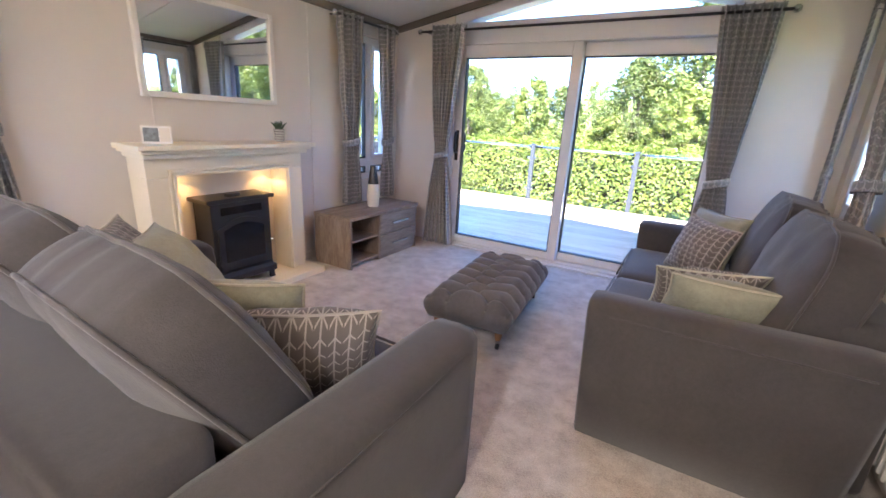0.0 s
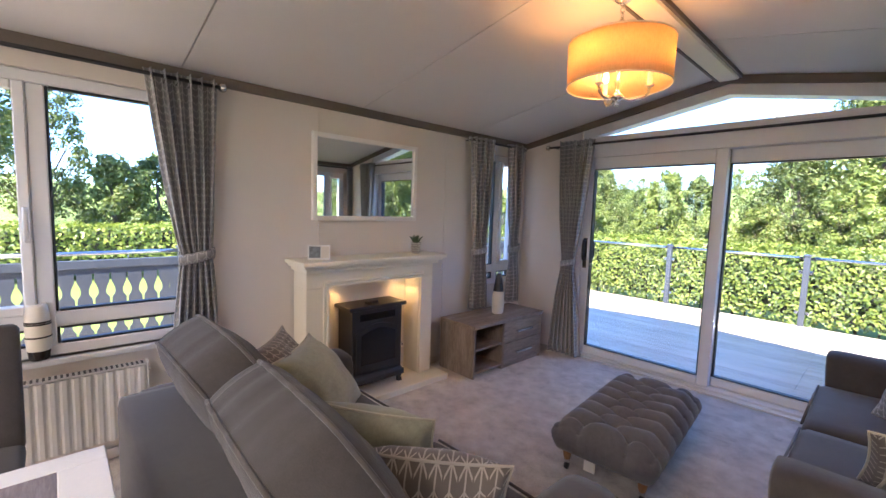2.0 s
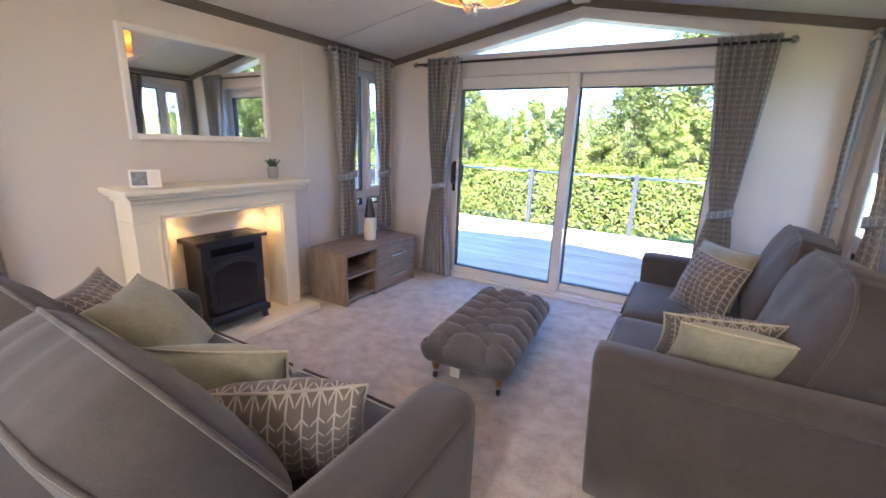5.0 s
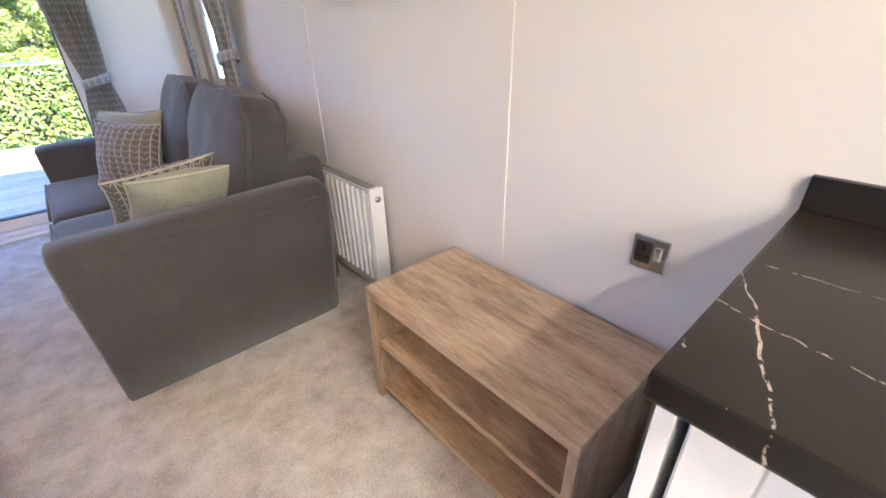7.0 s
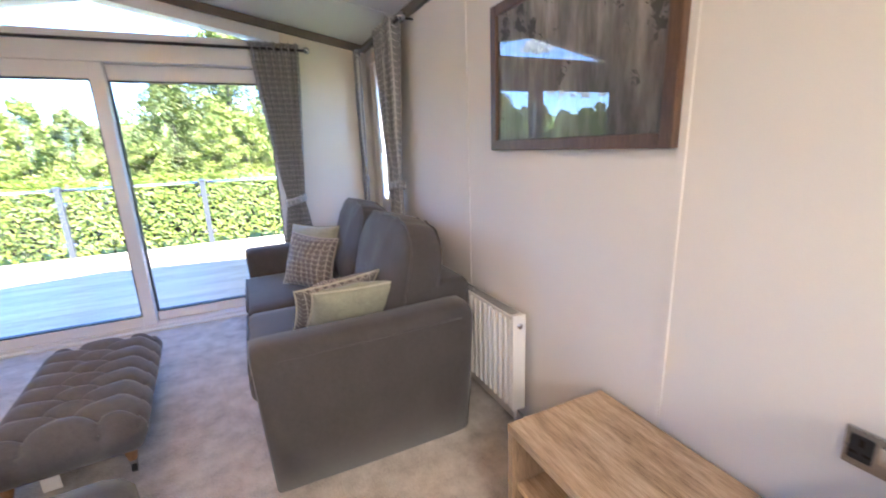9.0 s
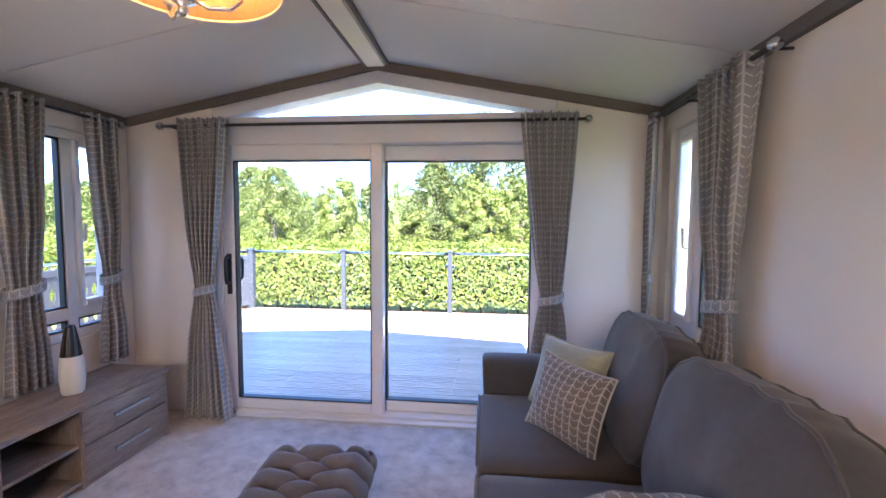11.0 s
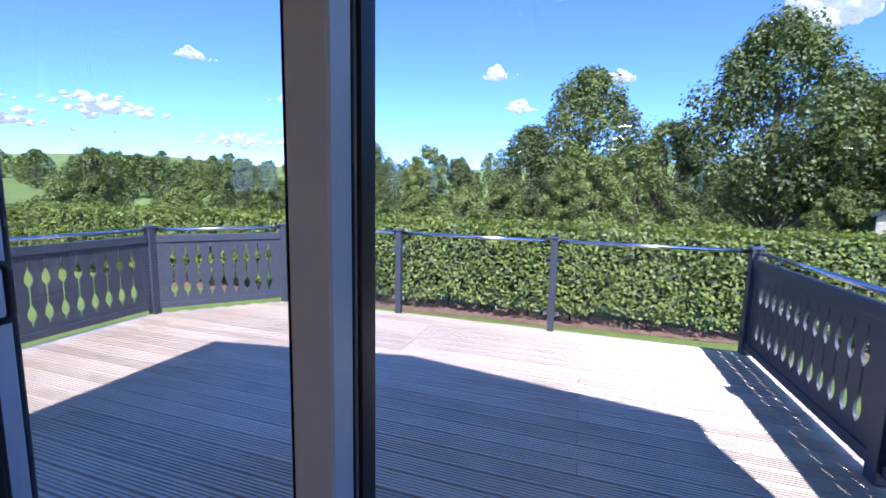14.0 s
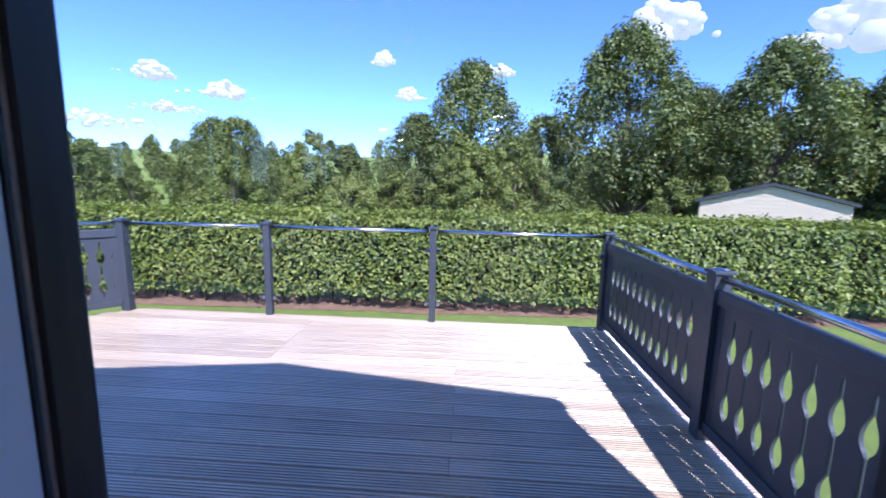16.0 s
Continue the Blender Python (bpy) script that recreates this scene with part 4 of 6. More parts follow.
def zigzag_mat():
    m, n, l, b = node_mat("zigzag_glaze")
    tc, sep = n.new("ShaderNodeTexCoord"), n.new("ShaderNodeSeparateXYZ")
    l.new(tc.outputs["Object"], sep.inputs[0])
    ang = calc(n, l, 'MULTIPLY', calc(n, l, 'ARCTAN2', sep.outputs[1], sep.outputs[0]), 10 / math.pi)
    tri = calc(n, l, 'ABSOLUTE', calc(n, l, 'SUBTRACT', calc(n, l, 'FRACT', ang), 0.5))
    s = calc(n, l, 'FRACT', calc(n, l, 'ADD', calc(n, l, 'MULTIPLY', sep.outputs[2], 55), tri))
    l.new(mixc(n, l, calc(n, l, 'LESS_THAN', s, 0.5), (0.62, 0.60, 0.56), (0.20, 0.19, 0.18)), b.inputs["Base Color"])
    b.inputs["Roughness"].default_value = 0.35
    return m


part("pot", lathe([(0, 0.0), (0.030, 0.0), (0.036, 0.012), (0.042, 0.085), (0.042, 0.092), (0.036, 0.092), (0.035, 0.08), (0, 0.08)], 28), zigzag_mat(), pot, smooth=True)
rng = random.Random(5)
for k in range(16):
    a, lean = k * 2.4, 0.25 + 0.5 * (k % 4) / 4
    tip = Vector((math.cos(a) * 0.06 * lean * 1.6, math.sin(a) * 0.06 * lean * 1.6, 0.085 + 0.075 - 0.03 * lean))
    base = Vector((math.cos(a) * 0.012, math.sin(a) * 0.012, 0.08))
    part("leaf", tube([base, base.lerp(tip, 0.5) + Vector((0, 0, 0.01)), tip], [0.006, 0.006, 0.0008], 6), M_plant, pot, smooth=True)

# ---- low television unit with drawers ----
tv = thing("tv_unit", pose(0, 0, 0), "grey oak low unit with open shelves and two drawers", "tv unit")
tx0, tx1, ty0, ty1, th, tym = -2.62, -2.205, 2.268, 3.255, 0.465, 2.655
part("top", box(tx0, tx1 + 0.012, ty0 - 0.008, ty1 + 0.008, th - 0.03, th, 0.003), M_oak_y, tv)
for y in (ty0, tym, ty1 - 0.022):
    part("side_panel", box(tx0, tx1 - (0.0 if y != tym else 0.004), y, y + 0.022, 0.0, th - 0.031, 0.002), M_oak_z, tv)
part("bottom_board", box(tx0, tx1 - 0.004, ty0 + 0.0225, tym - 0.0005, 0.035, 0.055, 0.002), M_oak_y, tv)
part("bottom_board", box(tx0, tx1 - 0.03, tym + 0.0225, ty1 - 0.0225, 0.035, 0.055, 0.002), M_oak_y, tv)
part("shelf", box(tx0, tx1 - 0.012, ty0 + 0.0225, tym - 0.0005, 0.232, 0.25, 0.002), M_oak_y, tv)
part("back_board", box(tx0 - 0.006, tx0 - 0.001, ty0, ty1, 0.02, th - 0.031), M_oak_y, tv)
part("plinth", box(tx1 - 0.03, tx1 - 0.012, tym + 0.0225, ty1 - 0.0225, 0.0, 0.034), M_oak_y, tv)
for z0, z1 in ((0.038, 0.229), (0.239, 0.428)):
    d = part("drawer_front", box(tx1 - 0.020, tx1 + 0.004, tym + 0.013, ty1 - 0.004, z0, z1, 0.003), M_oak_y, tv)
    zc = (z0 + z1) / 2
    part("handle", box(tx1 + 0.022, tx1 + 0.034, 2.83, 3.07, zc - 0.011, zc + 0.011, 0.003), M_steel, d, "brushed metal bar handle")
    for y in (2.85, 3.05):
        part("handle_post", box(tx1 + 0.0045, tx1 + 0.0215, y - 0.006, y + 0.006, zc - 0.005, zc + 0.005), M_steel, d)

vase = thing("vase", pose(-2.40, 2.80, th), "slim bottle vase, cream below and dark brown above", "vase")
part("lower_body", lathe([(0, 0), (0.046, 0), (0.053, 0.01), (0.060, 0.09), (0.057, 0.16), (0.050, 0.215)], 28), M_ceramic, vase, "cream glazed lower half", True)
part("upper_body", lathe([(0.0502, 0.2155), (0.044, 0.26), (0.035, 0.32), (0.026, 0.37), (0.023, 0.385), (0.018, 0.387), (0, 0.38)], 28), M_dark_ceramic, vase, "dark glazed neck", True)
hb = part("black_box", block(-0.035, 0.035, -0.05, 0.05, 0, 0.07, 0.02), M_gasket, smooth=True)
hb.matrix_world = pose(-2.56, 2.97, th + 0.001, 0, 0, 20)
tagged(hb, "small black plastic box behind the vase", "box")


# ---- radiators ----
def radiator(m, length, height, label):
    """Local: along y, its back to -x at x = 0."""
    r = thing("radiator", m, label, "radiator", "panel radiators")
    bm = bmesh.new()
    n_ribs = int(length / 0.045)
    outline = []
    step = length / n_ribs
    for k in range(n_ribs):
        y = -length / 2 + k * step
        outline += [(0.086, y + 0.004), (0.095, y + 0.014), (0.095, y + step - 0.014), (0.086, y + step - 0.004)]
    outline += [(0.076, length / 2), (0.076, -length / 2)]
    part("front_panel", prism([(a, b) for a, b in outline], 0.0, height - 0.02, 'z'), M_enamel, r)
    part("back_panel", box(0.03, 0.04, -length / 2, length / 2, 0.0, height - 0.02, 0.004), M_enamel, r)
    for s in (-1, 1):
        part("end_cover", box(0.028, 0.098, s * (length / 2 + 0.006) - 0.004, s * (length / 2 + 0.006) + 0.004, -0.004, height, 0.003), M_enamel, r)
        part("end_plug", tube([(0.062, s * (length / 2 + 0.0105), height - 0.05), (0.062, s * (length / 2 + 0.018), height - 0.05)], 0.013, 14), M_chrome, r, "round metal plug", True)
    g = part("grille", box(0.030, 0.096, -length / 2 + 0.003, length / 2 - 0.003, height - 0.012, height - 0.006), M_enamel, r, "slotted top grille")
    slot = None
    for k in range(int(length / 0.022)):
        y = -length / 2 + 0.02 + k * 0.022
        if slot is None:
            slot = part("slot", box(0.038, 0.088, -0.005, 0.005, 0, 0.0015), M_dark_metal, g, "dark slot")
            slot.matrix_local = pose(0, y, height - 0.0055)
        elif y < length / 2 - 0.015:
            again(slot, g, pose(0, y, height - 0.0055))
    for s in (-1, 1):
        part("bracket", box(0.0, 0.0295, s * length * 0.35 - 0.015, s * length * 0.35 + 0.015, 0.05, height - 0.06), M_enamel, r)
        part("pipe", tube([(0.055, s * (length / 2 - 0.03), -0.145), (0.055, s * (length / 2 - 0.03), 0.002)], 0.008, 8), M_enamel, r, smooth=True)
    part("valve", lathe([(0.0, 0.0), (0.014, 0), (0.016, 0.03), (0.010, 0.05), (0, 0.052)], 14, at=(0.062, -length / 2 - 0.03, 0.01)), M_chrome, r, "bright radiator valve", True)
    return r


radiator(pose(LW + 0.012, -0.19, 0.145), 0.50, 0.40, "white enamelled panel radiator under the side window")
radiator(pose(RW - 0.003, 1.84, 0.145, 0, 0, 180), 1.22, 0.465, "white enamelled panel radiator behind the sofa")

# ---- bench under the picture ----
bn = thing("tv_bench", pose(0, 0, 0), "oak effect low bench with two open shelves", "tv bench")
bx0, bx1, by0, by1, bh = 0.635, 1.03, 0.0, 0.79, 0.475
part("top", box(bx0, bx1, by0, by1, bh - 0.032, bh, 0.003), M_bench_y, bn)
for y in (by0 + 0.002, by1 - 0.027):
    part("side_panel", box(bx0 + 0.002, bx1 - 0.002, y, y + 0.025, 0.0, bh - 0.0325, 0.002), M_bench_z, bn)
part("shelf", box(bx0 + 0.02, bx1 - 0.01, by0 + 0.0275, by1 - 0.0275, 0.235, 0.257, 0.002), M_bench_y, bn)
part("bottom_board", box(bx0 + 0.012, bx1 - 0.01, by0 + 0.0275, by1 - 0.0275, 0.05, 0.075, 0.002), M_bench_y, bn)
part("back_board", box(bx1 - 0.009, bx1 - 0.003, by0 + 0.0275, by1 - 0.0275, 0.05, bh - 0.033), M_bench_y, bn)

sk = thing("wall_socket", pose(RW, 0.105, 0.711), "brushed metal single wall socket with a black switch", "socket")
part("plate", box(-0.008, -0.0005, -0.043, 0.043, -0.043, 0.043, 0.003), M_steel, sk)
part("insert", box(-0.0095, -0.0082, -0.004, 0.034, -0.026, 0.028, 0.002), M_gasket, sk, "black socket insert")
for y, z, a, b in ((0.015, 0.014, 0.004, 0.008), (0.026, -0.010, 0.007, 0.003), (0.004, -0.010, 0.007, 0.003)):
    part("slot", box(-0.0102, -0.0097, y - a / 1, y + a / 1, z - b, z + b), M_dark_ceramic, sk)
rk = part("rocker", box(-0.014, -0.0083, -0.030, -0.012, -0.012, 0.026, 0.003), M_chrome, sk, "metal rocker switch")
for y in (-0.035, 0.038):
    part("screw", lathe([(0, 0.0022), (0.0035, 0.002), (0.004, 0)], 10), M_chrome, sk).matrix_local = pose(-0.008, y, -0.003, 0, -90)

# ---- kitchen run ----
wt = tagged(part("worktop", box(0.445, RW - 0.001, -2.6, -0.13, 0.862, 0.90, 0.006), M_marble), "black marble effect laminate worktop with pale veins", "worktop")
tagged(part("worktop_upstand", box(RW - 0.019, RW - 0.001, -2.6, -0.132, 0.901, 0.965, 0.003), M_marble), "black marble effect upstand along the wall", "upstand")
tagged(part("end_panel", box(0.468, RW - 0.002, -0.162, -0.140, 0.0, 0.861, 0.002), M_white), "white end panel closing the kitchen run", "panel")
for k, (a, b) in enumerate(((-0.75, -0.172), (-1.35, -0.752), (-1.95, -1.352), (-2.58, -1.952))):
    c = thing("base_cabinet", pose(0, 0, 0), "white base cabinet with a framed door under the worktop", "cabinet", "kitchen base cabinets")
    part("body", box(0.50, RW - 0.002, a, b, 0.10, 0.860, 0.002), M_white, c)
    part("plinth", box(0.54, RW - 0.002, a, b, 0.0, 0.099), M_white, c)
    dr = part("door", box(0.476, 0.496, a + 0.003, b - 0.003, 0.105, 0.850, 0.003), M_white, c)
    bm = bmesh.new()
    for y0, y1, z0, z1 in ((a + 0.003, a + 0.07, 0.105, 0.85), (b - 0.07, b - 0.003, 0.105, 0.85), (a + 0.07, b - 0.07, 0.105, 0.175), (a + 0.07, b - 0.07, 0.78, 0.85)):
        box(0.467, 0.4755, y0, y1, z0, z1, 0.003, 1, bm)
    part("door_frame", bm, M_white, dr)
    part("handle", tube([(0.467, b - 0.16, 0.74), (0.44, b - 0.16, 0.74), (0.44, b - 0.30, 0.74), (0.467, b - 0.30, 0.74)], 0.005, 8), M_steel, dr, "slim metal handle", True)

# ---- picture ----
def art_mat():
    m, n, l, b = node_mat("woodland_print")
    v = mapped(n, l)
    trunks = noise_tex(n, l, mapped(n, l, scale=(1, 4, 0.8)), 2.6, 5, 0.65)
    leaves = noise_tex(n, l, v, 9, 6, 0.75)
    sep = n.new("ShaderNodeSeparateXYZ")
    l.new(v, sep.inputs[0])
    up = calc(n, l, 'MULTIPLY_ADD', sep.outputs[2], 0.7, 0.5)
    mist = ramp(n, l, calc(n, l, 'ADD', calc(n, l, 'MULTIPLY', trunks, 0.6), calc(n, l, 'MULTIPLY', up, 0.35)), [(0.38, (0.05, 0.042, 0.03)), (0.5, (0.17, 0.15, 0.125)), (0.66, (0.42, 0.39, 0.35))])
    mask = calc(n, l, 'GREATER_THAN', calc(n, l, 'MULTIPLY_ADD', up, 0.25, leaves), 0.72)
    l.new(mixc(n, l, mask, mist, (0.045, 0.042, 0.03)), b.inputs["Base Color"])
    b.inputs["Roughness"].default_value = 0.5
    b.inputs["Coat Weight"].default_value = 1.0
    b.inputs["Coat Roughness"].default_value = 0.015
    b.inputs["Coat IOR"].default_value = 1.75
    return m


pic = thing("picture", pose(RW - 0.002, 1.045, 1.605), "large framed woodland print behind glass in a walnut frame", "picture")
pw, phh, fw = 0.455, 0.294, 0.042
bm = bmesh.new()
for y0, y1, z0, z1 in ((-pw, -pw + fw, -phh, phh), (pw - fw, pw, -phh, phh), (-pw + fw, pw - fw, -phh, -phh + fw), (-pw + fw, pw - fw, phh - fw, phh)):
    box(-0.030, 0, y0, y1, z0, z1, 0.004, 2, bm)
part("frame", bm, M_frame_wood, pic, "dark walnut frame")
part("print", box(-0.016, -0.004, -pw + fw, pw - fw, -phh + fw, phh - fw), art_mat(), pic, "misty woodland print")

# ---- dining end ----
tb = thing("dining_table", pose(-0.93, -0.66, 0), "white dining table with pale oak inset panels", "dining table")
tbx, tby = 0.41, 0.455
bm = bmesh.new()
for x0, x1, y0, y1 in ((-tbx, -tbx + 0.075, -tby, tby), (tbx - 0.075, tbx, -tby, tby), (-tbx + 0.075, tbx - 0.075, tby - 0.10, tby), (-tbx + 0.075, tbx - 0.075, -tby, -tby + 0.10)):
    box(x0, x1, y0, y1, 0.72, 0.75, 0.003, 1, bm)
part("top_frame", bm, M_white, tb)
part("inset_panel", box(-tbx + 0.0755, tbx - 0.0755, -tby + 0.1005, tby - 0.1005, 0.722, 0.7485, 0.001), M_oak_x, tb, "pale oak inset panel")
for sx in (-1, 1):
    for sy in (-1, 1):
        part("leg", box(sx * (tbx - 0.05) - 0.03, sx * (tbx - 0.05) + 0.03, sy * (tby - 0.05) - 0.03, sy * (tby - 0.05) + 0.03, 0.0, 0.719, 0.004), M_white, tb)


def dining_chair(m):
    c = thing("dining_chair", m, "grey upholstered dining chair at the table", "chair", "dining chairs")
    part("seat", block(-0.22, 0.22, -0.22, 0.22, 0.40, 0.48, 0.035, 0.012), M_sofa, c, smooth=True)
    bk = part("backrest", block(-0.22, 0.22, -0.035, 0.035, -0.24, 0.26, 0.03), M_sofa, c, smooth=True)
    bk.matrix_local = pose(0, 0.22, 0.68, -6)
    for sx in (-1, 1):
        for sy in (-1, 1):
            part("leg", tube([(sx * 0.18, sy * 0.18, 0.405), (sx * 0.2, sy * 0.2, 0.0)], [0.02, 0.014], 8), M_leg, c, smooth=True)
    return c


dining_chair(pose(-1.95, -0.62, 0, 0, 0, 90))

v2 = thing("striped_vase", pose(LW - 0.012, -0.365, 0.6205), "cream glazed vase with thin dark bands on the sill", "vase")
part("foot_band", lathe([(0, 0), (0.034, 0), (0.040, 0.01), (0.045, 0.05)], 26), M_dark_ceramic, v2, "dark brown lower band", True)
part("body", lathe([(0.0452, 0.0505), (0.050, 0.10), (0.0505, 0.16), (0.048, 0.22), (0.040, 0.27), (0.034, 0.285), (0.030, 0.28), (0, 0.275)], 26), M_ceramic, v2, "cream glazed body", True)
for z, r in ((0.12, 0.0512), (0.185, 0.0505), (0.195, 0.0500)):
    part("stripe", lathe([(r, z - 0.004), (r + 0.0008, z), (r, z + 0.004)], 26), M_dark_ceramic, v2, "dark painted band", True)


# ---- curtains ----
def curtain(m, width_top, width_tie, width_bot, height, tie_z, folds, label, lean=0.0, amp=0.042, seed=0):
    """Local: hangs along x from 0 at the top centre, the room towards -y, z = 0 at the hem."""
    c = thing("curtain", m, label, "curtain", "leaf patterned curtains")
    bm = bmesh.new()
    lay = bm.loops.layers.uv.new("UVMap")
    nu, nv = folds * 10, 44
    cloth_w = width_top * 1.9
    grid = []
    for j in range(nv + 1):
        z = height * j / nv
        if z > tie_z:
            q = (z - tie_z) / (height - tie_z)
            w = width_tie + (width_top - width_tie) * (q ** 0.75)
            cx = lean * (1 - q ** 0.8)
        else:
            q = (tie_z - z) / tie_z
            w = width_tie + (width_bot - width_tie) * (q ** 0.7)
            cx = lean * (1 - 0.25 * q)
        row = []
        for i in range(nu + 1):
            u = i / nu
            ph = 2 * math.pi * folds * u
            drift = 0.5 * noise.noise(Vector((u * 3 + seed, z * 1.2, seed)))
            pinchd = max(0.35, min(1.0, abs(z - tie_z) / 0.35))
            a = amp * (0.75 + 0.5 * noise.noise(Vector((u * 5, z * 0.8, seed + 4)))) * pinchd * (1.0 if w > 0.2 else 1.15)
            y = a * math.cos(ph + drift * 2.2) - 0.012 * math.cos(ph * 2 + drift)
            x = cx + (u - 0.5) * w + 0.28 * w / folds * math.sin(ph + drift) * 0.6
            row.append(bm.verts.new((x, y, z)))
        grid.append(row)
    for j in range(nv):
        for i in range(nu):
            f = bm.faces.new((grid[j][i], grid[j][i + 1], grid[j + 1][i + 1], grid[j + 1][i]))
            for lp, (a, b) in zip(f.loops, ((i, j), (i + 1, j), (i + 1, j + 1), (i, j + 1))):
                lp[lay].uv = (a / nu * cloth_w, b / nv * height)
    cl = part("cloth", bm, M_curtain, c, smooth=True)
    mod = cl.modifiers.new("thickness", 'SOLIDIFY')
    mod.thickness = 0.003
    # tie-back band
    bm = bmesh.new()
    lay = bm.loops.layers.uv.new("UVMap")
    k = 28
    rx, ry = width_tie * 0.55 + 0.012, amp * 1.1 + 0.012
    loop = []
    for j, dz in enumerate((-0.03, 0.0, 0.03)):
        loop.append([bm.verts.new((lean + (rx + (0.004 if j == 1 else 0)) * math.cos(2 * math.pi * i / k), ry * math.sin(2 * math.pi * i / k), tie_z + dz + 0.02 * math.cos(2 * math.pi * i / k))) for i in range(k)])
    for a, b, r in ((loop[0], loop[1], 0), (loop[1], loop[2], 1)):
        for i in range(k):
            n_ = (i + 1) % k
            f = bm.faces.new((a[i], a[n_], b[n_], b[i]))
            for lp, (p, q) in zip(f.loops, ((i, r), (i + 1, r), (i + 1, r + 1), (i, r + 1))):
                lp[lay].uv = (p * 0.015, q * 0.03)
    tb_ = part("tie_band", bm, M_curtain, c, smooth=True)
    mod = tb_.modifiers.new("thickness", 'SOLIDIFY')
    mod.thickness = 0.003
    for i in range(folds):
        x = (i + 0.5) / folds * width_top - width_top / 2
        ey = part("eyelet", tube([(x, 0.022 * math.cos(2 * math.pi * t / 12), height - 0.045 + 0.022 * math.sin(2 * math.pi * t / 12)) for t in range(12)], 0.004, 6, closed=True), M_steel, c, "metal eyelet ring", True)
    return c


CUR = "grey leaf-patterned curtain tied back"
RODZ = 2.105
curtain(pose(-2.06, 3.48, 0.015), 0.37, 0.115, 0.36, RODZ + 0.03, 0.93, 7, CUR + " beside the patio door", -0.02, seed=1)
curtain(pose(0.31, 3.48, 0.015), 0.37, 0.125, 0.36, RODZ + 0.03, 0.93, 7, CUR + " beside the patio door", 0.03, seed=2)
curtain(pose(LW + 0.10, 0.27, 0.50, 0, 0, 90), 0.36, 0.15, 0.26, RODZ - 0.47, 0.62, 6, CUR + " at the side window", 0.05, seed=3)
curtain(pose(LW + 0.09, 2.79, 0.47, 0, 0, 90), 0.31, 0.17, 0.24, RODZ - 0.44, 0.58, 5, CUR + " at the corner window", 0.0, seed=4)
curtain(pose(LW + 0.09, 3.31, 0.47, 0, 0, 90), 0.23, 0.12, 0.18, RODZ - 0.44, 0.58, 5, CUR + " at the corner window", 0.03, seed=5)
curtain(pose(RW - 0.09, 2.72, 0.47, 0, 0, -90), 0.40, 0.17, 0.30, RODZ - 0.44, 0.60, 6, CUR + " at the corner window", 0.02, seed=6)
curtain(pose(RW - 0.09, 3.525, 0.47, 0, 0, -90), 0.10, 0.08, 0.10, RODZ - 0.44, 0.60, 6, CUR + " at the corner window", -0.02, amp=0.014, seed=7)


def rod(a, b, label):
    a, b = Vector(a), Vector(b)
    r = thing("curtain_rod", Matrix.Translation(a), label, "curtain rod", "curtain rods")
    d = b - a
    part("bar", tube([(0, 0, 0), d], 0.011, 12), M_dark_metal, r, "dark metal bar", True)
    for p, s in ((Vector((0, 0, 0)), -1), (d, 1)):
        n_ = d.normalized() * s
        part("finial", tube([p, p + n_ * 0.01, p + n_ * 0.03, p + n_ * 0.045], [0.013, 0.024, 0.026, 0.012], 12), M_steel, r, "metal end cap", True)
    return r


r1 = rod((-2.37, 3.50, RODZ), (0.53, 3.50, RODZ), "dark metal curtain rod over the patio door")
r2 = rod((LW + 0.10, -1.2, RODZ), (LW + 0.10, 0.45, RODZ), "dark metal curtain rod over the side window")
r3 = rod((LW + 0.09, 2.62, RODZ), (LW + 0.09, 3.44, RODZ), "dark metal curtain rod over the corner window")
r4 = rod((RW - 0.09, 2.44, RODZ), (RW - 0.09, 3.53, RODZ), "dark metal curtain rod over the corner window")
for r, ps in ((r1, ((0.04, 0.10, 0), (2.86, 0.10, 0))), (r2, ((-0.10, 1.6, 0), (-0.10, 0.06, 0))), (r3, ((-0.09, 0.02, 0), (-0.09, 0.70, 0))), (r4, ((0.09, 0.02, 0), (0.09, 0.70, 0)))):
    for p in ps:
        p = Vector(p)
        base = Vector((p.x if r is r1 else 0, 0 if r is r1 else p.y, 0))
        part("bracket", tube([base, p * Vector((1, 1, 1)) if r is not r1 else p], 0.007, 8), M_dark_metal, r, smooth=True)

# ---- pendant lamp ----
pl = thing("pendant_lamp", pose(-0.86, 1.74, 0), "cream drum pendant lamp with three candle bulbs, lit", "ceiling lamp")
bm = lathe([(0.238, 2.055), (0.240, 2.255)], 56)
sh = part("shade", bm, M_shade, pl, "cream fabric drum shade", True)
mod = sh.modifiers.new("thickness", 'SOLIDIFY')
mod.thickness = 0.002
for z in (2.055, 2.255):
    part("shade_ring", tube([(0.239 * math.cos(2 * math.pi * t / 48), 0.239 * math.sin(2 * math.pi * t / 48), z) for t in range(48)], 0.004, 6, closed=True), M_cream, sh, smooth=True)
part("stem", lathe([(0, 1.955), (0.008, 1.96), (0.014, 1.975), (0.010, 1.985), (0.028, 1.995), (0.032, 2.01), (0.012, 2.025), (0.009, 2.05), (0.016, 2.07), (0.008, 2.09), (0.008, 2.31), (0, 2.312)], 18), M_chrome, pl, "polished metal stem", True)
part("ceiling_rose", lathe([(0, 2.44), (0.03, 2.445), (0.05, 2.465), (0.055, 2.493), (0, 2.493)], 24), M_chrome, pl, "polished metal ceiling rose", True)
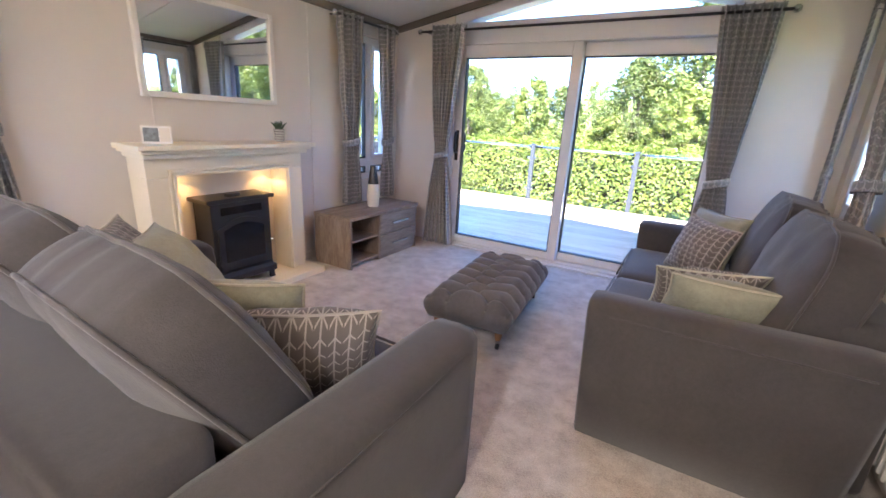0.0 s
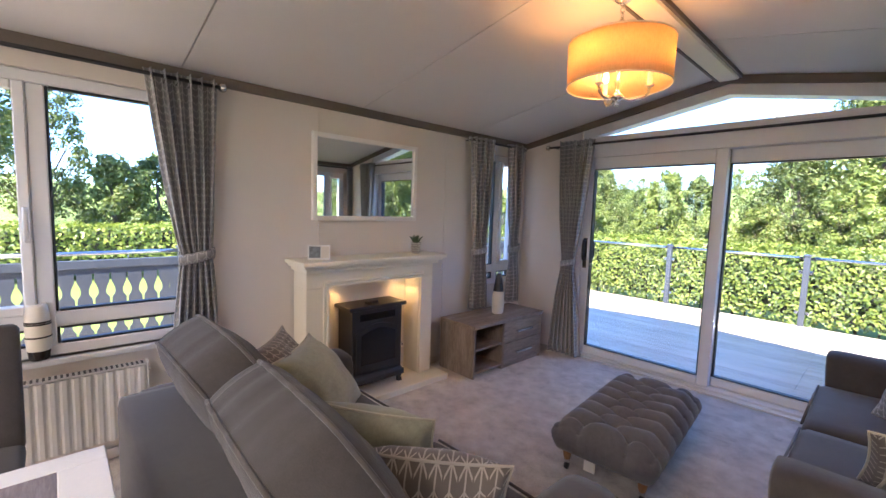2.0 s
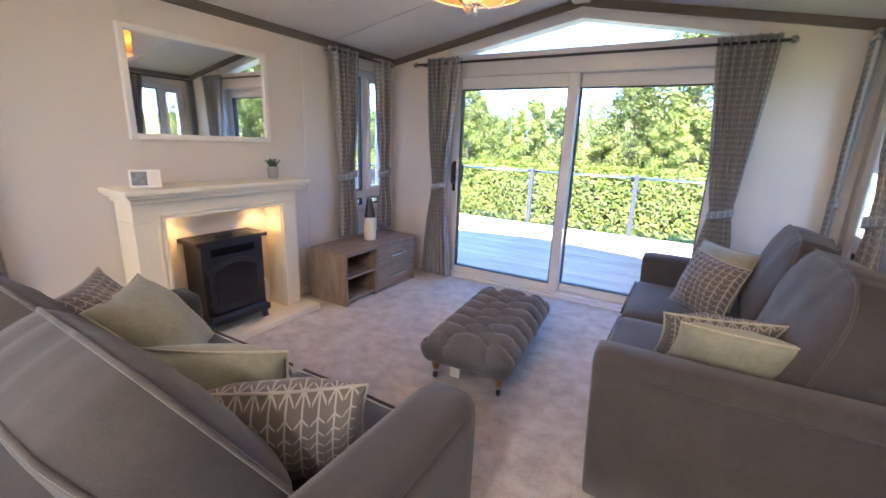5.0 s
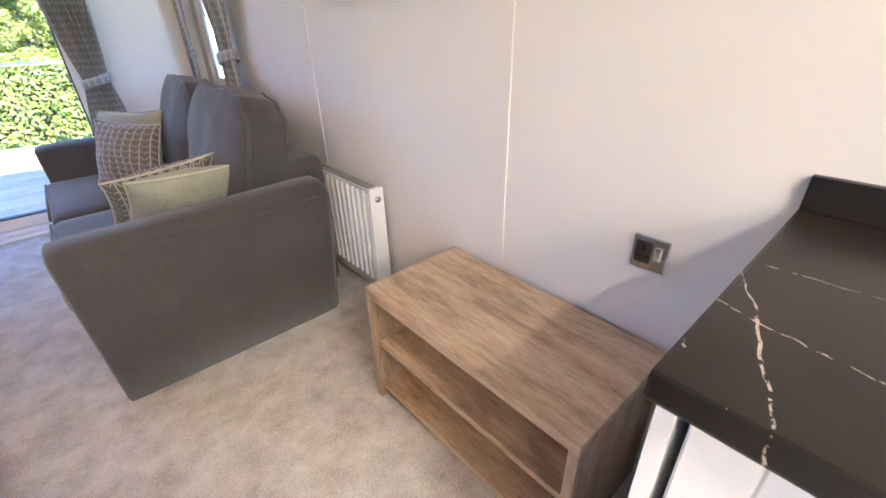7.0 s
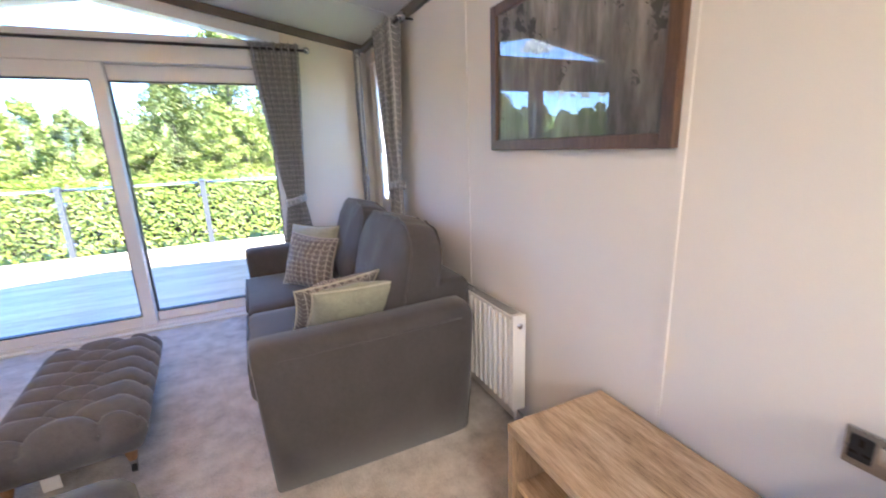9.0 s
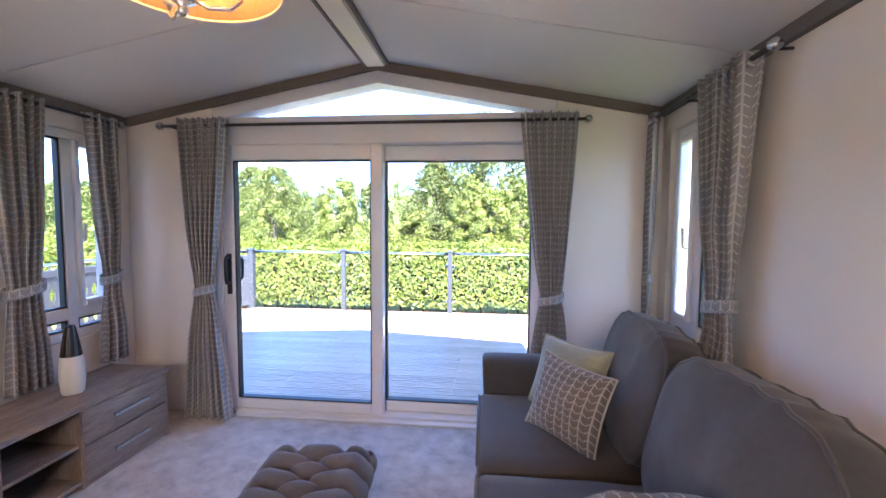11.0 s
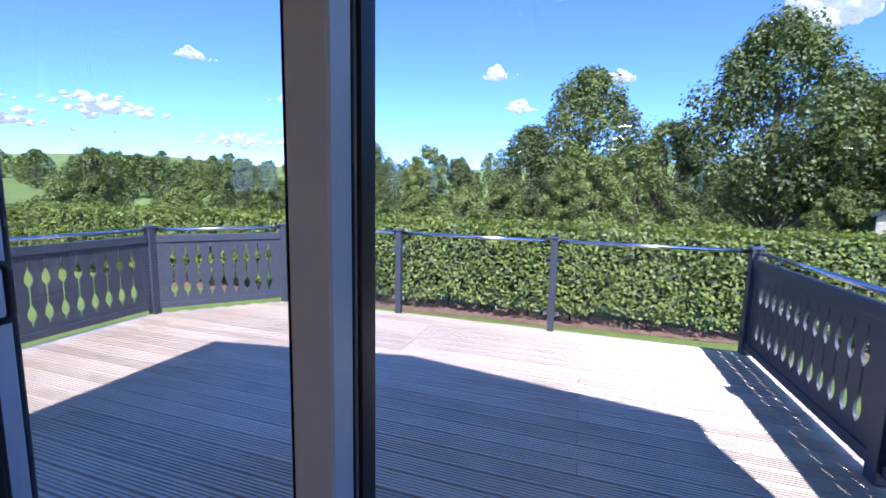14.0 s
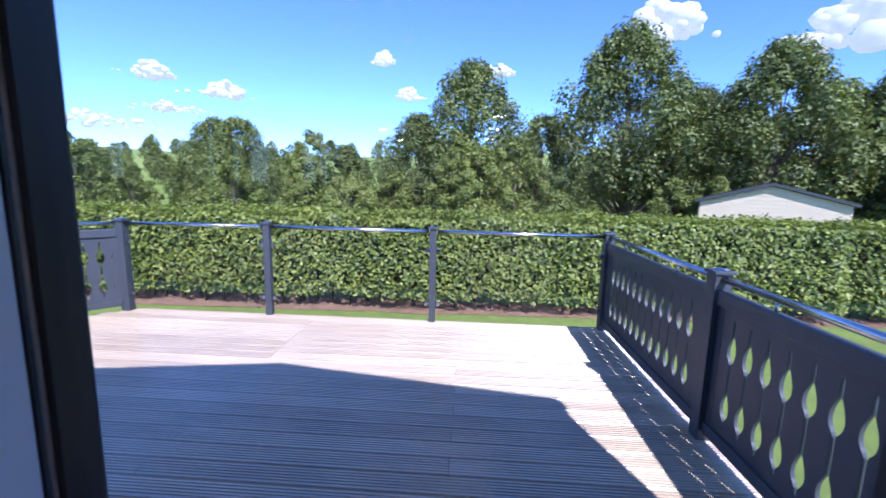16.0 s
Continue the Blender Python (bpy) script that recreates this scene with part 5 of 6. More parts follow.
for k in range(5):
    z = 2.325 + k * 0.028
    ch = [(0.010 * math.cos(t) if k % 2 else 0, 0 if k % 2 else 0.010 * math.cos(t), z + 0.018 * math.sin(t)) for t in [2 * math.pi * i / 12 for i in range(12)]]
    part("chain_link", tube(ch, 0.003, 6, closed=True), M_chrome, pl, smooth=True)
for k in range(3):
    a = radians(20 + 120 * k)
    ca, sa = math.cos(a), math.sin(a)
    pts = [(ca * r, sa * r, z) for r, z in ((0.02, 2.005), (0.06, 1.985), (0.11, 1.99), (0.135, 2.01), (0.14, 2.035))]
    arm = part("arm", tube(pts, 0.006, 8), M_chrome, pl, "curved metal arm", True)
    part("drip_cup", lathe([(0, 2.034), (0.012, 2.036), (0.022, 2.046), (0.012, 2.05), (0.012, 2.105), (0, 2.106)], 14, at=(ca * 0.14, sa * 0.14, 0)), M_cream, arm, smooth=True)
    part("bulb", lathe([(0.006, 2.107), (0.013, 2.12), (0.015, 2.135), (0.010, 2.155), (0.002, 2.175), (0, 2.176)], 14, at=(ca * 0.14, sa * 0.14, 0)), M_bulb, arm, "glowing candle bulb", True)
    top = part("shade_spoke", tube([(0, 0, 2.245), (ca * 0.238, sa * 0.238, 2.245)], 0.003, 6), M_chrome, sh)


# ---- outdoors: ground, hill, hedge ----
DECK, GRASS = -0.11, -0.75


def hill_z(x, y):
    """Lawn near by, a dip behind the hedge, then fields that rise to a ridge."""
    r = math.hypot(x + 1, y - 3)
    z = GRASS
    if r > 16:
        z -= 2.2 * min(1.0, (r - 16) / 25) if y > 0 else 0
    if y > 60:
        z += 0.115 * (min(y, 330) - 60) * (0.75 + 0.25 * math.sin(x * 0.011 + 1.0)) * min(1, (y - 60) / 90)
    if x < -60 and y > -200:
        z += 0.06 * min(200, -x - 60)
    if r > 14:
        z += 0.5 * noise.noise(Vector((x * 0.03, y * 0.03, 2.0)))
    return z


def axis_steps(limit):
    out, v, s = [0.0], 0.0, 1.6
    while v < limit:
        v += s
        s *= 1.16
        out.append(min(v, limit))
    return out


pos = axis_steps(1500)
xs = [-p for p in pos[:0:-1]] + pos
ys = [-p for p in pos[:0:-1]] + pos
verts = [(x, y + 5, hill_z(x, y + 5)) for y in ys for x in xs]
nxs = len(xs)
faces = [(j * nxs + i, j * nxs + i + 1, (j + 1) * nxs + i + 1, (j + 1) * nxs + i) for j in range(len(ys) - 1) for i in range(nxs - 1)]
me = bpy.data.meshes.new("ground")
me.from_pydata(verts, [], faces)
me.shade_smooth()
me.materials.append(M_ground)
tagged(new("ground", me), "mown grass and green fields rising to a far ridge", "grass", "", "structure")


def leaf_cloud(name, count, place, size, material, seed, droop=0.5):
    """Many small folded leaves; place(rng) gives a point and the way it faces."""
    rr = random.Random(seed)
    vs, fs = [], []
    for k in range(count):
        p, nrm = place(rr)
        s = size * (0.6 + 0.8 * rr.random())
        nrm = (Vector(nrm) + Vector((rr.gauss(0, 0.42), rr.gauss(0, 0.42), rr.gauss(0, 0.42)))).normalized()
        a = nrm.orthogonal().normalized()
        a.rotate(Matrix.Rotation(rr.random() * 6.283, 3, nrm))
        b = nrm.cross(a)
        o = len(vs)
        vs += [p - a * s * 0.5, p + b * s * 0.30 + nrm * s * 0.08, p + a * s * 0.5, p - b * s * 0.30 + nrm * s * 0.08]
        fs += [(o, o + 1, o + 2), (o, o + 2, o + 3)]
    m_ = bpy.data.meshes.new(name)
    m_.from_pydata([tuple(v) for v in vs], [], fs)
    m_.materials.append(material)
    return m_


def hedge(name, p0, p1, thick, top, count, leaf, seed, label):
    """A clipped hedge between two plan points, leaves over a solid core coloured dark as inner shade."""
    p0, p1 = Vector(p0), Vector(p1)
    d = (p1 - p0)
    L = d.length
    d.normalize()
    nrm = Vector((-d.y, d.x))
    base = GRASS

    def place(rr):
        s = rr.random() * L
        lump = 0.13 * noise.noise(Vector((s * 0.7, seed, 0))) + 0.11 * noise.noise(Vector((s * 2.3, seed, 5)))
        k = rr.random()
        if k < 0.40:
            z = base + 0.24 + 0.12 * noise.noise(Vector((s * 1.1, seed, 8))) + (top - base - 0.24) * rr.random() ** 0.85
            o, f = -thick / 2 - lump - 0.11 * noise.noise(Vector((s * 3.1, z * 3.1, seed))) + rr.gauss(0, 0.05), -nrm
            o += 0.10 * max(0, 0.5 - (z - base)) / 0.5 * 1.6
        elif k < 0.62:
            z = base + 0.12 + (top - base - 0.1) * rr.random() ** 0.8
            o, f = thick / 2 + lump + rr.gauss(0, 0.045), nrm
        else:
            z = top + rr.gauss(0, 0.05) + lump * 0.6
            o, f = (rr.random() - 0.5) * thick, Vector((0, 0))
        q = p0 + d * s + nrm * o
        return Vector((q.x, q.y, z)), (f.x, f.y, 0.55 if k < 0.62 else 1.0)

    h = thing(name, pose(0, 0, 0), label, "hedge", "", "stuff")
    lf = new("leaves", leaf_cloud("leaves", count, place, leaf, M_hedge, seed))
    lf.parent = h
    # closed hull whose dark colour stands for the shade behind the leaves
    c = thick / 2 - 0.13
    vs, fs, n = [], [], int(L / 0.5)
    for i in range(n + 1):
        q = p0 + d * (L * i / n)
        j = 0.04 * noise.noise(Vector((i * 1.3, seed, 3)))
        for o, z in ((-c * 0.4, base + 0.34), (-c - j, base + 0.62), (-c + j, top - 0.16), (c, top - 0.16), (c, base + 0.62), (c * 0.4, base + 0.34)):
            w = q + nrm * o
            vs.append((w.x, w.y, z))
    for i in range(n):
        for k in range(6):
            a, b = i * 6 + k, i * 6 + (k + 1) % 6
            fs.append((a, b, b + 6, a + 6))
    # thin stems from the ground into the hull
    rs = random.Random(seed)
    for i in range(int(L / 0.28)):
        q = p0 + d * (i * 0.28 + rs.random() * 0.15) + nrm * (rs.gauss(0, 0.12) - 0.12)
        w_, o = 0.012 + 0.012 * rs.random(), len(vs)
        dx, dy = rs.gauss(0, 0.06), rs.gauss(0, 0.06)
        vs += [(q.x - w_, q.y - w_, base - 0.02), (q.x + w_, q.y - w_, base - 0.02), (q.x, q.y + w_, base - 0.02), (q.x + dx - w_, q.y + dy - w_, base + 0.7), (q.x + dx + w_, q.y + dy - w_, base + 0.7), (q.x + dx, q.y + dy + w_, base + 0.7)]
        fs += [(o, o + 1, o + 4, o + 3), (o + 1, o + 2, o + 5, o + 4), (o + 2, o, o + 3, o + 5)]
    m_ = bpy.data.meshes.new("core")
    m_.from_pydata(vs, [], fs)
    m_.materials.append(M_twig_shade)
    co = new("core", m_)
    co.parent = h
    return h


# near-black tone: stems, and the shade painted on the hedge's core
M_twig_shade = surface("twigs", (0.035, 0.035, 0.018), 0.95, var=0.5, big=5, fine=40, relief=1.0, dist=0.05)
hedge("hedge", (-14.8, 10.30), (14.5, 10.75), 1.1, 0.86, 112000, 0.070, 11, "dense clipped beech hedge along the lawn edge")
hedge("hedge", (-14.6, -14.0), (-15.0, 10.6), 1.1, 0.68, 26000, 0.11, 12, "dense clipped beech hedge beyond the side deck")
bm = bmesh.new()
for k in range(60):
    x0, x1 = -11 + k * 0.42, -11 + (k + 1) * 0.42
    a, b = 9.72 + 0.012 * k + 0.18 * noise.noise(Vector((k * 0.4, 1, 0))), 9.72 + 0.012 * (k + 1) + 0.18 * noise.noise(Vector(((k + 1) * 0.4, 1, 0)))
    f = [bm.verts.new(p) for p in ((x0, a, GRASS + 0.008), (x1, b, GRASS + 0.008), (x1, 10.6, GRASS + 0.05), (x0, 10.6, GRASS + 0.05))]
    bm.faces.new(f)
bmesh.ops.remove_doubles(bm, verts=bm.verts, dist=0.001)
structure("soil_strip", bm, M_soil, "brown leaf litter under the hedge", "soil", True)


# ---- deck ----
deck = thing("deck", pose(0, 0, 0), "weathered grooved timber decking boards round the caravan", "deck", "", "structure")


def board_mesh(length, name):
    """A reeded deck board along x."""
    w, t, grooves = 0.140, 0.026, 6
    top = []
    step = (w - 0.012) / grooves
    for k in range(grooves):
        y = 0.006 + k * step
        top += [(y + 0.001, 0), (y + step * 0.52, 0), (y + step * 0.64, -0.006), (y + step * 0.90, -0.006)]
    outline = [(0, -t), (0, -0.004), (0.004, 0)] + top + [(w - 0.004, 0), (w, -0.004), (w, -t)]
    bm = prism(outline, 0, length, 'x')
    m_ = bpy.data.meshes.new(name)
    bm.normal_update()
    bm.to_mesh(m_)
    bm.free()
    m_.materials.append(M_deck)
    return m_


def put_board(m_, x, y):
    o = new("board", m_)
    o.parent = deck
    o.matrix_local = pose(x, y, DECK)


SIDE_X = -5.24
pitch = 0.146
y, k = OUT_Y + 0.004, 0
long_a, long_b = board_mesh(3.246, "board_a"), board_mesh(3.246, "board_b")
half = board_mesh(1.622, "board_c")
while y < 7.70:
    left = SIDE_X if y < 6.52 else SIDE_X + min(1.02, (y - 6.52) * 0.93)
    if left == SIDE_X:
        if k % 2:
            put_board(long_a, left, y)
            put_board(long_b, left + 3.25, y)
        else:
            put_board(half, left, y)
            put_board(long_a, left + 1.625, y)
            put_board(half, left + 4.875, y)
    else:
        put_board(board_mesh(1.26 - left - 0.004 - 3.25, "board_d"), left, y)
        put_board(long_b, -1.99, y)
    y += pitch
    k += 1
side = board_mesh(OUT_L - 0.03 - SIDE_X, "board_e")
y = OUT_Y + 0.004 - pitch
while y > -3.4:
    put_board(side, SIDE_X, y)
    y -= pitch
fascia = part("fascia", box(SIDE_X + 1.02, 1.26, 7.752, 7.775, GRASS - 0.02, DECK - 0.004), M_deck, deck)
part("fascia", box(SIDE_X - 0.025, SIDE_X - 0.002, -3.4, 6.5, GRASS - 0.02, DECK - 0.004), M_deck, deck)
part("fascia", box(1.262, 1.285, OUT_Y, 7.775, GRASS - 0.02, DECK - 0.004), M_deck, deck)
# solid black fill below the boards, standing for the shade in their gaps
part("joists", box(SIDE_X + 1.1, 1.2, 3.8, 7.7, GRASS - 0.02, DECK - 0.032), M_gasket, deck)
part("joists", box(SIDE_X + 0.02, OUT_L - 0.04, -3.38, 6.5, GRASS - 0.02, DECK - 0.033), M_gasket, deck)


# ---- balustrade ----
TOP = 0.955


def post_at(x, y, big=True):
    p = thing("deck_post", pose(x, y, DECK), "slate grey square balustrade post with a flat cap", "post", "balustrade posts")
    w = 0.048 if big else 0.036
    part("shaft", box(-w, w, -w, w, 0, TOP - DECK - 0.03, 0.004), M_grey_timber, p)
    bm = box(-w - 0.012, w + 0.012, -w - 0.012, w + 0.012, TOP - DECK - 0.0295, TOP - DECK - 0.008, 0.004)
    part("cap", bm, M_grey_timber, p)
    part("cap_top", lathe([(w * 1.2, TOP - DECK - 0.0078), (w * 0.6, TOP - DECK + 0.002), (0, TOP - DECK + 0.004)], 4), M_steel, p)
    return p


POSTS = {0: (-5.23, 6.60), 1: (-4.20, 7.68), 2: (-2.54, 7.73), 3: (-0.68, 7.72), 4: (1.18, 7.70), 5: (1.18, 5.74), 6: (1.18, 3.86)}
for k, (x, y) in POSTS.items():
    post_at(x, y, k not in (2, 3))
SIDE_POSTS = [(SIDE_X + 0.01, 6.60 - 1.95 * i) for i in range(1, 6)]
for x, y in SIDE_POSTS:
    post_at(x, y)


def fret_board():
    """One upright board whose two edges carry half of a slit and two leaf-shaped cut-outs."""
    pitch_, z0, z1 = 0.134, 0.13, 0.86
    h = z1 - z0
    def hole(z):
        t = (z - z0) / h
        for a, b in ((0.14, 0.35), (0.60, 0.81)):
            if a < t < b:
                q = (t - a) / (b - a)
                return 0.009 + 0.028 * (math.sin(math.pi * q ** 0.75)) ** 0.9
        return 0.009 if 0.08 < t < 0.93 else 0.0
    zs = [z0 + h * i / 48 for i in range(49)]
    right = [(pitch_ / 2 - hole(z), z) for z in zs]
    return prism([(x, z) for x, z in right] + [(-x, z) for x, z in right[::-1]], -0.009, 0.009, 'y'), pitch_


fb, FP = fret_board()
fret = None


def fret_panel(a, b, label="slate grey balustrade panel with leaf-shaped cut-outs and a steel rail"):
    global fret, fb
    a, b = Vector((*a, 0)), Vector((*b, 0))
    d = b - a
    L, ang = d.length, math.degrees(math.atan2(d.y, d.x))
    p = thing("balustrade_panel", pose(a.x, a.y, DECK, 0, 0, ang), label, "balustrade", "balustrade panels")
    e = 0.052
    part("top_rail", box(e, L - e, -0.03, 0.03, 0.86, 0.945, 0.006), M_grey_timber, p)
    part("bottom_rail", box(e, L - e, -0.028, 0.028, 0.06, 0.13, 0.006), M_grey_timber, p)
    part("steel_rail", tube([(e, 0, 1.01), (L - e, 0, 1.01)], 0.021, 12), M_steel, p, "round stainless handrail", True)
    inner = L - 2 * e
    n = int(inner / FP)
    off = (inner - n * FP) / 2
    for s in (0, 1):
        part("end_stile", box(e if s == 0 else L - e - off - 0.03, e + off + 0.03 if s == 0 else L - e, -0.012, 0.012, 0.131, 0.859), M_grey_timber, p)
    for k in range(n):
        m_ = pose(e + off + (k + 0.5) * FP, 0, 0)
        if fret is None:
            fret = part("fret_board", fb, M_grey_timber, p)
            fret.matrix_local = m_
        else:
            again(fret, p, m_, "fret_board")
    for s in (0.25, 0.75):
        part("rail_bracket", tube([(L * s, 0, 0.9455), (L * s, 0, 0.99)], 0.007, 8), M_steel, p, smooth=True)
    return p


fret_panel(POSTS[0], POSTS[1])
fret_panel(POSTS[5], POSTS[4])
fret_panel(POSTS[6], POSTS[5])
prev = POSTS[0]
for q in SIDE_POSTS:
    fret_panel(q, prev)
    prev = q


def glass_panel(a, b):
    a, b = Vector((*a, 0)), Vector((*b, 0))
    d = b - a
    L, ang = d.length, math.degrees(math.atan2(d.y, d.x))
    p = thing("glass_balustrade", pose(a.x, a.y, DECK, 0, 0, ang), "clear glass balustrade panel under a stainless handrail", "balustrade", "glass balustrade panels")
    g = part("glass", box(0.075, L - 0.075, -0.004, 0.004, 0.07, 0.93, 0.002), M_glass, p, "clear glass sheet")
    g.visible_shadow = False
    part("steel_rail", tube([(0.05, 0, 1.01), (L - 0.05, 0, 1.01)], 0.021, 12), M_steel, p, "round stainless handrail", True)
    for x in (0.062, L - 0.062):
        for z in (0.20, 0.80):
            part("clamp", box(x - 0.022, x + 0.022, -0.014, 0.014, z - 0.022, z + 0.022, 0.005), M_steel, p, "steel glass clamp")
    return p


for k in (1, 2, 3):
    glass_panel(POSTS[k], POSTS[k + 1])


# ---- trees ----
def tree_parts(seed, height, spread, leaf, count, material, trunk_r=0.3, bare=0.3, clumps=40):
    """A tapered trunk with limbs, and a crown of leaf clumps with gaps."""
    rr = random.Random(seed)
    bm = bmesh.new()
    lean = Vector((rr.gauss(0, 0.03), rr.gauss(0, 0.03), 1))
    pts, rs = [], []
    for i in range(9):
        t = i / 8
        pts.append(Vector((0, 0, -0.3)) + lean * (height * 0.85 * t) + Vector((rr.gauss(0, 0.012), rr.gauss(0, 0.012), 0)) * height * t)
        rs.append(trunk_r * (1.25 if i == 0 else 1) * (1 - t) ** 0.8 + 0.03)
    tube(pts, rs, 9, bm)
    centres = []
    for k in range(clumps):
        t = bare + (1 - bare) * ((k + rr.random()) / clumps)
        a = k * 2.399 + rr.random()
        prof = math.sin(math.pi * min(1, (t - bare * 0.8) / (1 - bare * 0.8)) ** 0.8) * 0.92 + 0.12
        r = spread * prof * (0.35 + 0.65 * math.sqrt(rr.random()))
        base_t = max(0.15, t - 0.22 - 0.1 * rr.random())
        p0 = Vector((0, 0, -0.3)) + lean * (height * 0.85 * base_t)
        c = Vector((math.cos(a) * r, math.sin(a) * r, height * t)) + Vector((lean.x, lean.y, 0)) * height * t
        if k % 2 == 0 or r > spread * 0.5:
            midp = p0.lerp(c, 0.5) + Vector((0, 0, -0.04 * height * rr.random()))
            tube([p0, midp, c], [trunk_r * 0.30 * (1.15 - t), trunk_r * 0.18 * (1.15 - t) + 0.01, 0.012], 5, bm, caps=False)
        centres.append((c, spread * (0.20 + 0.16 * rr.random()) * (1.15 - 0.45 * t)))

    def place(r2):
        c, s = centres[int(r2.random() * len(centres))]
        v = Vector((r2.gauss(0, 1), r2.gauss(0, 1), r2.gauss(0, 0.75)))
        v.normalize()
        q = c + v * s * (0.55 + 0.55 * r2.random()) * Vector((1, 1, 0.75)).length / 1.6
        return q, (v.x, v.y, v.z + 0.5)

    tm = bpy.data.meshes.new("trunk")
    bm.normal_update()
    bm.to_mesh(tm)
    bm.free()
    tm.shade_smooth()
    tm.materials.append(M_bark)
    return tm, leaf_cloud("crown", count, place, leaf, material, seed)


KINDS = {
    "oak": tree_parts(21, 14, 4.6, 0.25, 26000, M_tree, 0.36, 0.26, 84),
    "oak_b": tree_parts(22, 12, 4.2, 0.24, 20000, M_tree, 0.30, 0.22, 66),
    "birch": tree_parts(23, 10, 2.6, 0.27, 6500, M_tree_pale, 0.16, 0.25, 36),
    "round": tree_parts(24, 8, 3.2, 0.30, 9000, M_tree, 0.22, 0.12, 44),
    "pale": tree_parts(25, 7, 3.0, 0.29, 8000, M_tree_pale, 0.16, 0.08, 38),
    "bush": tree_parts(26, 4, 2.4, 0.27, 5500, M_tree_pale, 0.10, 0.03, 28),
    "fir": tree_parts(27, 14, 2.8, 0.24, 12000, M_tree, 0.25, 0.10, 70),
    "far_a": tree_parts(28, 8, 3.4, 0.55, 1600, M_tree, 0.22, 0.10, 40),
    "far_b": tree_parts(29, 9, 3.6, 0.55, 1600, M_tree_pale, 0.22, 0.10, 44),
}
TREE_LABEL = {"oak": "tall broad oak with dark green crown", "oak_b": "dark green broad-leaved tree with gaps in its crown", "birch": "slender pale green birch", "round": "round dark green tree", "pale": "light green young tree", "bush": "light green shrub behind the hedge", "fir": "tall dark conifer", "far_a": "dark green field tree on the far slope", "far_b": "light green field tree on the far slope"}


def tree(kind, x, y, scale=1.0, turn=0.0, stretch=1.0):
    t = thing("tree" if kind != "bush" else "shrub", pose(x, y, hill_z(x, y) - 0.1, 0, 0, turn), TREE_LABEL[kind] + " beyond the hedge", "tree" if kind != "bush" else "shrub", "trees beyond the hedge")
    for nm, me_ in zip(("trunk", "crown"), KINDS[kind]):
        o = new(nm, me_)
        o.parent = t
        o.matrix_local = Matrix.Diagonal((scale, scale, scale * stretch, 1))
    return t


# the clear single trees, then the belt of woodland
tree("oak_b", -0.5, 31, 0.90, 40)
tree("oak_b", -3.4, 29, 0.60, 170)
tree("oak", 9.9, 31.4, 0.95, 100)
tree("oak", 13.8, 31, 0.70, 10)
tree("oak", 17.6, 30, 0.86, 200)
tree("pale", 22.0, 31, 1.35, 290, 1.1)
tree("oak_b", 26.5, 31, 0.80, 20)
tree("oak_b", 14.8, 35, 0.86, 70)
tree("oak_b", 20.0, 36, 0.86, 130)
tree("oak_b", 4.8, 34, 0.70, 250)
tree("round", -13.0, 46, 0.95, 30)
tree("birch", -10.0, 28, 0.60, 0)
tree("oak_b", -17, 33, 0.66, 300)
tree("oak_b", -22, 38, 0.76, 90)
rng = random.Random(77)
for k in range(26):
    x = -46 + k * 3.2 + rng.gauss(0, 0.8)
    if -17.5 < x < -7 or -25 < x < -21:
        continue
    tree(rng.choice(["round", "pale", "oak_b"]), x, 38 + rng.random() * 10, 0.56 + 0.16 * rng.random(), rng.random() * 360)
for k in range(30):
    tree(rng.choice(["pale", "bush", "bush", "birch"]), -26 + k * 1.9 + rng.gauss(0, 0.5), 22 + rng.random() * 6, 0.42 + 0.2 * rng.random(), rng.random() * 360, 0.85)
for k in range(16):
    tree(rng.choice(["round", "pale", "fir", "oak_b"]), -24 - rng.random() * 14, -22 + k * 3.4 + rng.gauss(0, 1), (0.6 + 0.3 * rng.random()) * (0.76 if k > 10 else 1), rng.random() * 360)
for k in range(12):
    tree(rng.choice(["round", "oak", "oak_b"]), 21 + rng.random() * 14, 32 - k * 0.8 + rng.gauss(0, 2), 0.62 + 0.2 * rng.random(), rng.random() * 360)
for k in range(60):
    x = -30 - rng.random() * 170
    tree(rng.choice(["far_a", "far_a", "far_b"]), x, 52 + rng.random() * 120 - x * 0.1, 0.7 + 0.45 * rng.random(), rng.random() * 360)
# far trees on the ridge
for k in range(34):
    x = -210 + k * 9 + rng.gauss(0, 4)
    tree(rng.choice(["far_a", "far_b"]), x, 190 + rng.random() * 120, 0.8 + 0.5 * rng.random(), rng.random() * 360)
for k in range(26):
    x, y = -120 + k * 5.5 + rng.gauss(0, 2), 80 + rng.random() * 45
    if not 0.30 < -x / (y - 3) < 0.42:
        tree(rng.choice(["far_a", "far_b"]), x, y, 0.7 + 0.3 * rng.random(), rng.random() * 360)


# ---- the neighbouring caravan and a parked car ----
nb = thing("caravan", pose(11.8, 20.9, hill_z(11.8, 20.9), 0, 0, -29), "cream clad static caravan with a dark shallow roof", "caravan")
ez, rz_ = 2.42, 3.12
bm = prism([(-2.45, 0.25), (2.45, 0.25), (2.45, ez), (0, rz_), (-2.45, ez)], 0.0, 9.0, 'y')
M_clad = surface("cream_cladding", (0.58, 0.50, 0.365), 0.55, var=0.06)
part("wall", bm, M_clad, nb)
for k in range(18):
    z = 0.30 + k * 0.15
    w = 2.44 if z + 0.14 < ez else max(0.2, 2.44 * (rz_ - z - 0.16) / (rz_ - ez))
    part("cladding_board", box(-w, w, -0.018, -0.002, z, z + 0.140, 0.004, 1), M_clad, nb)
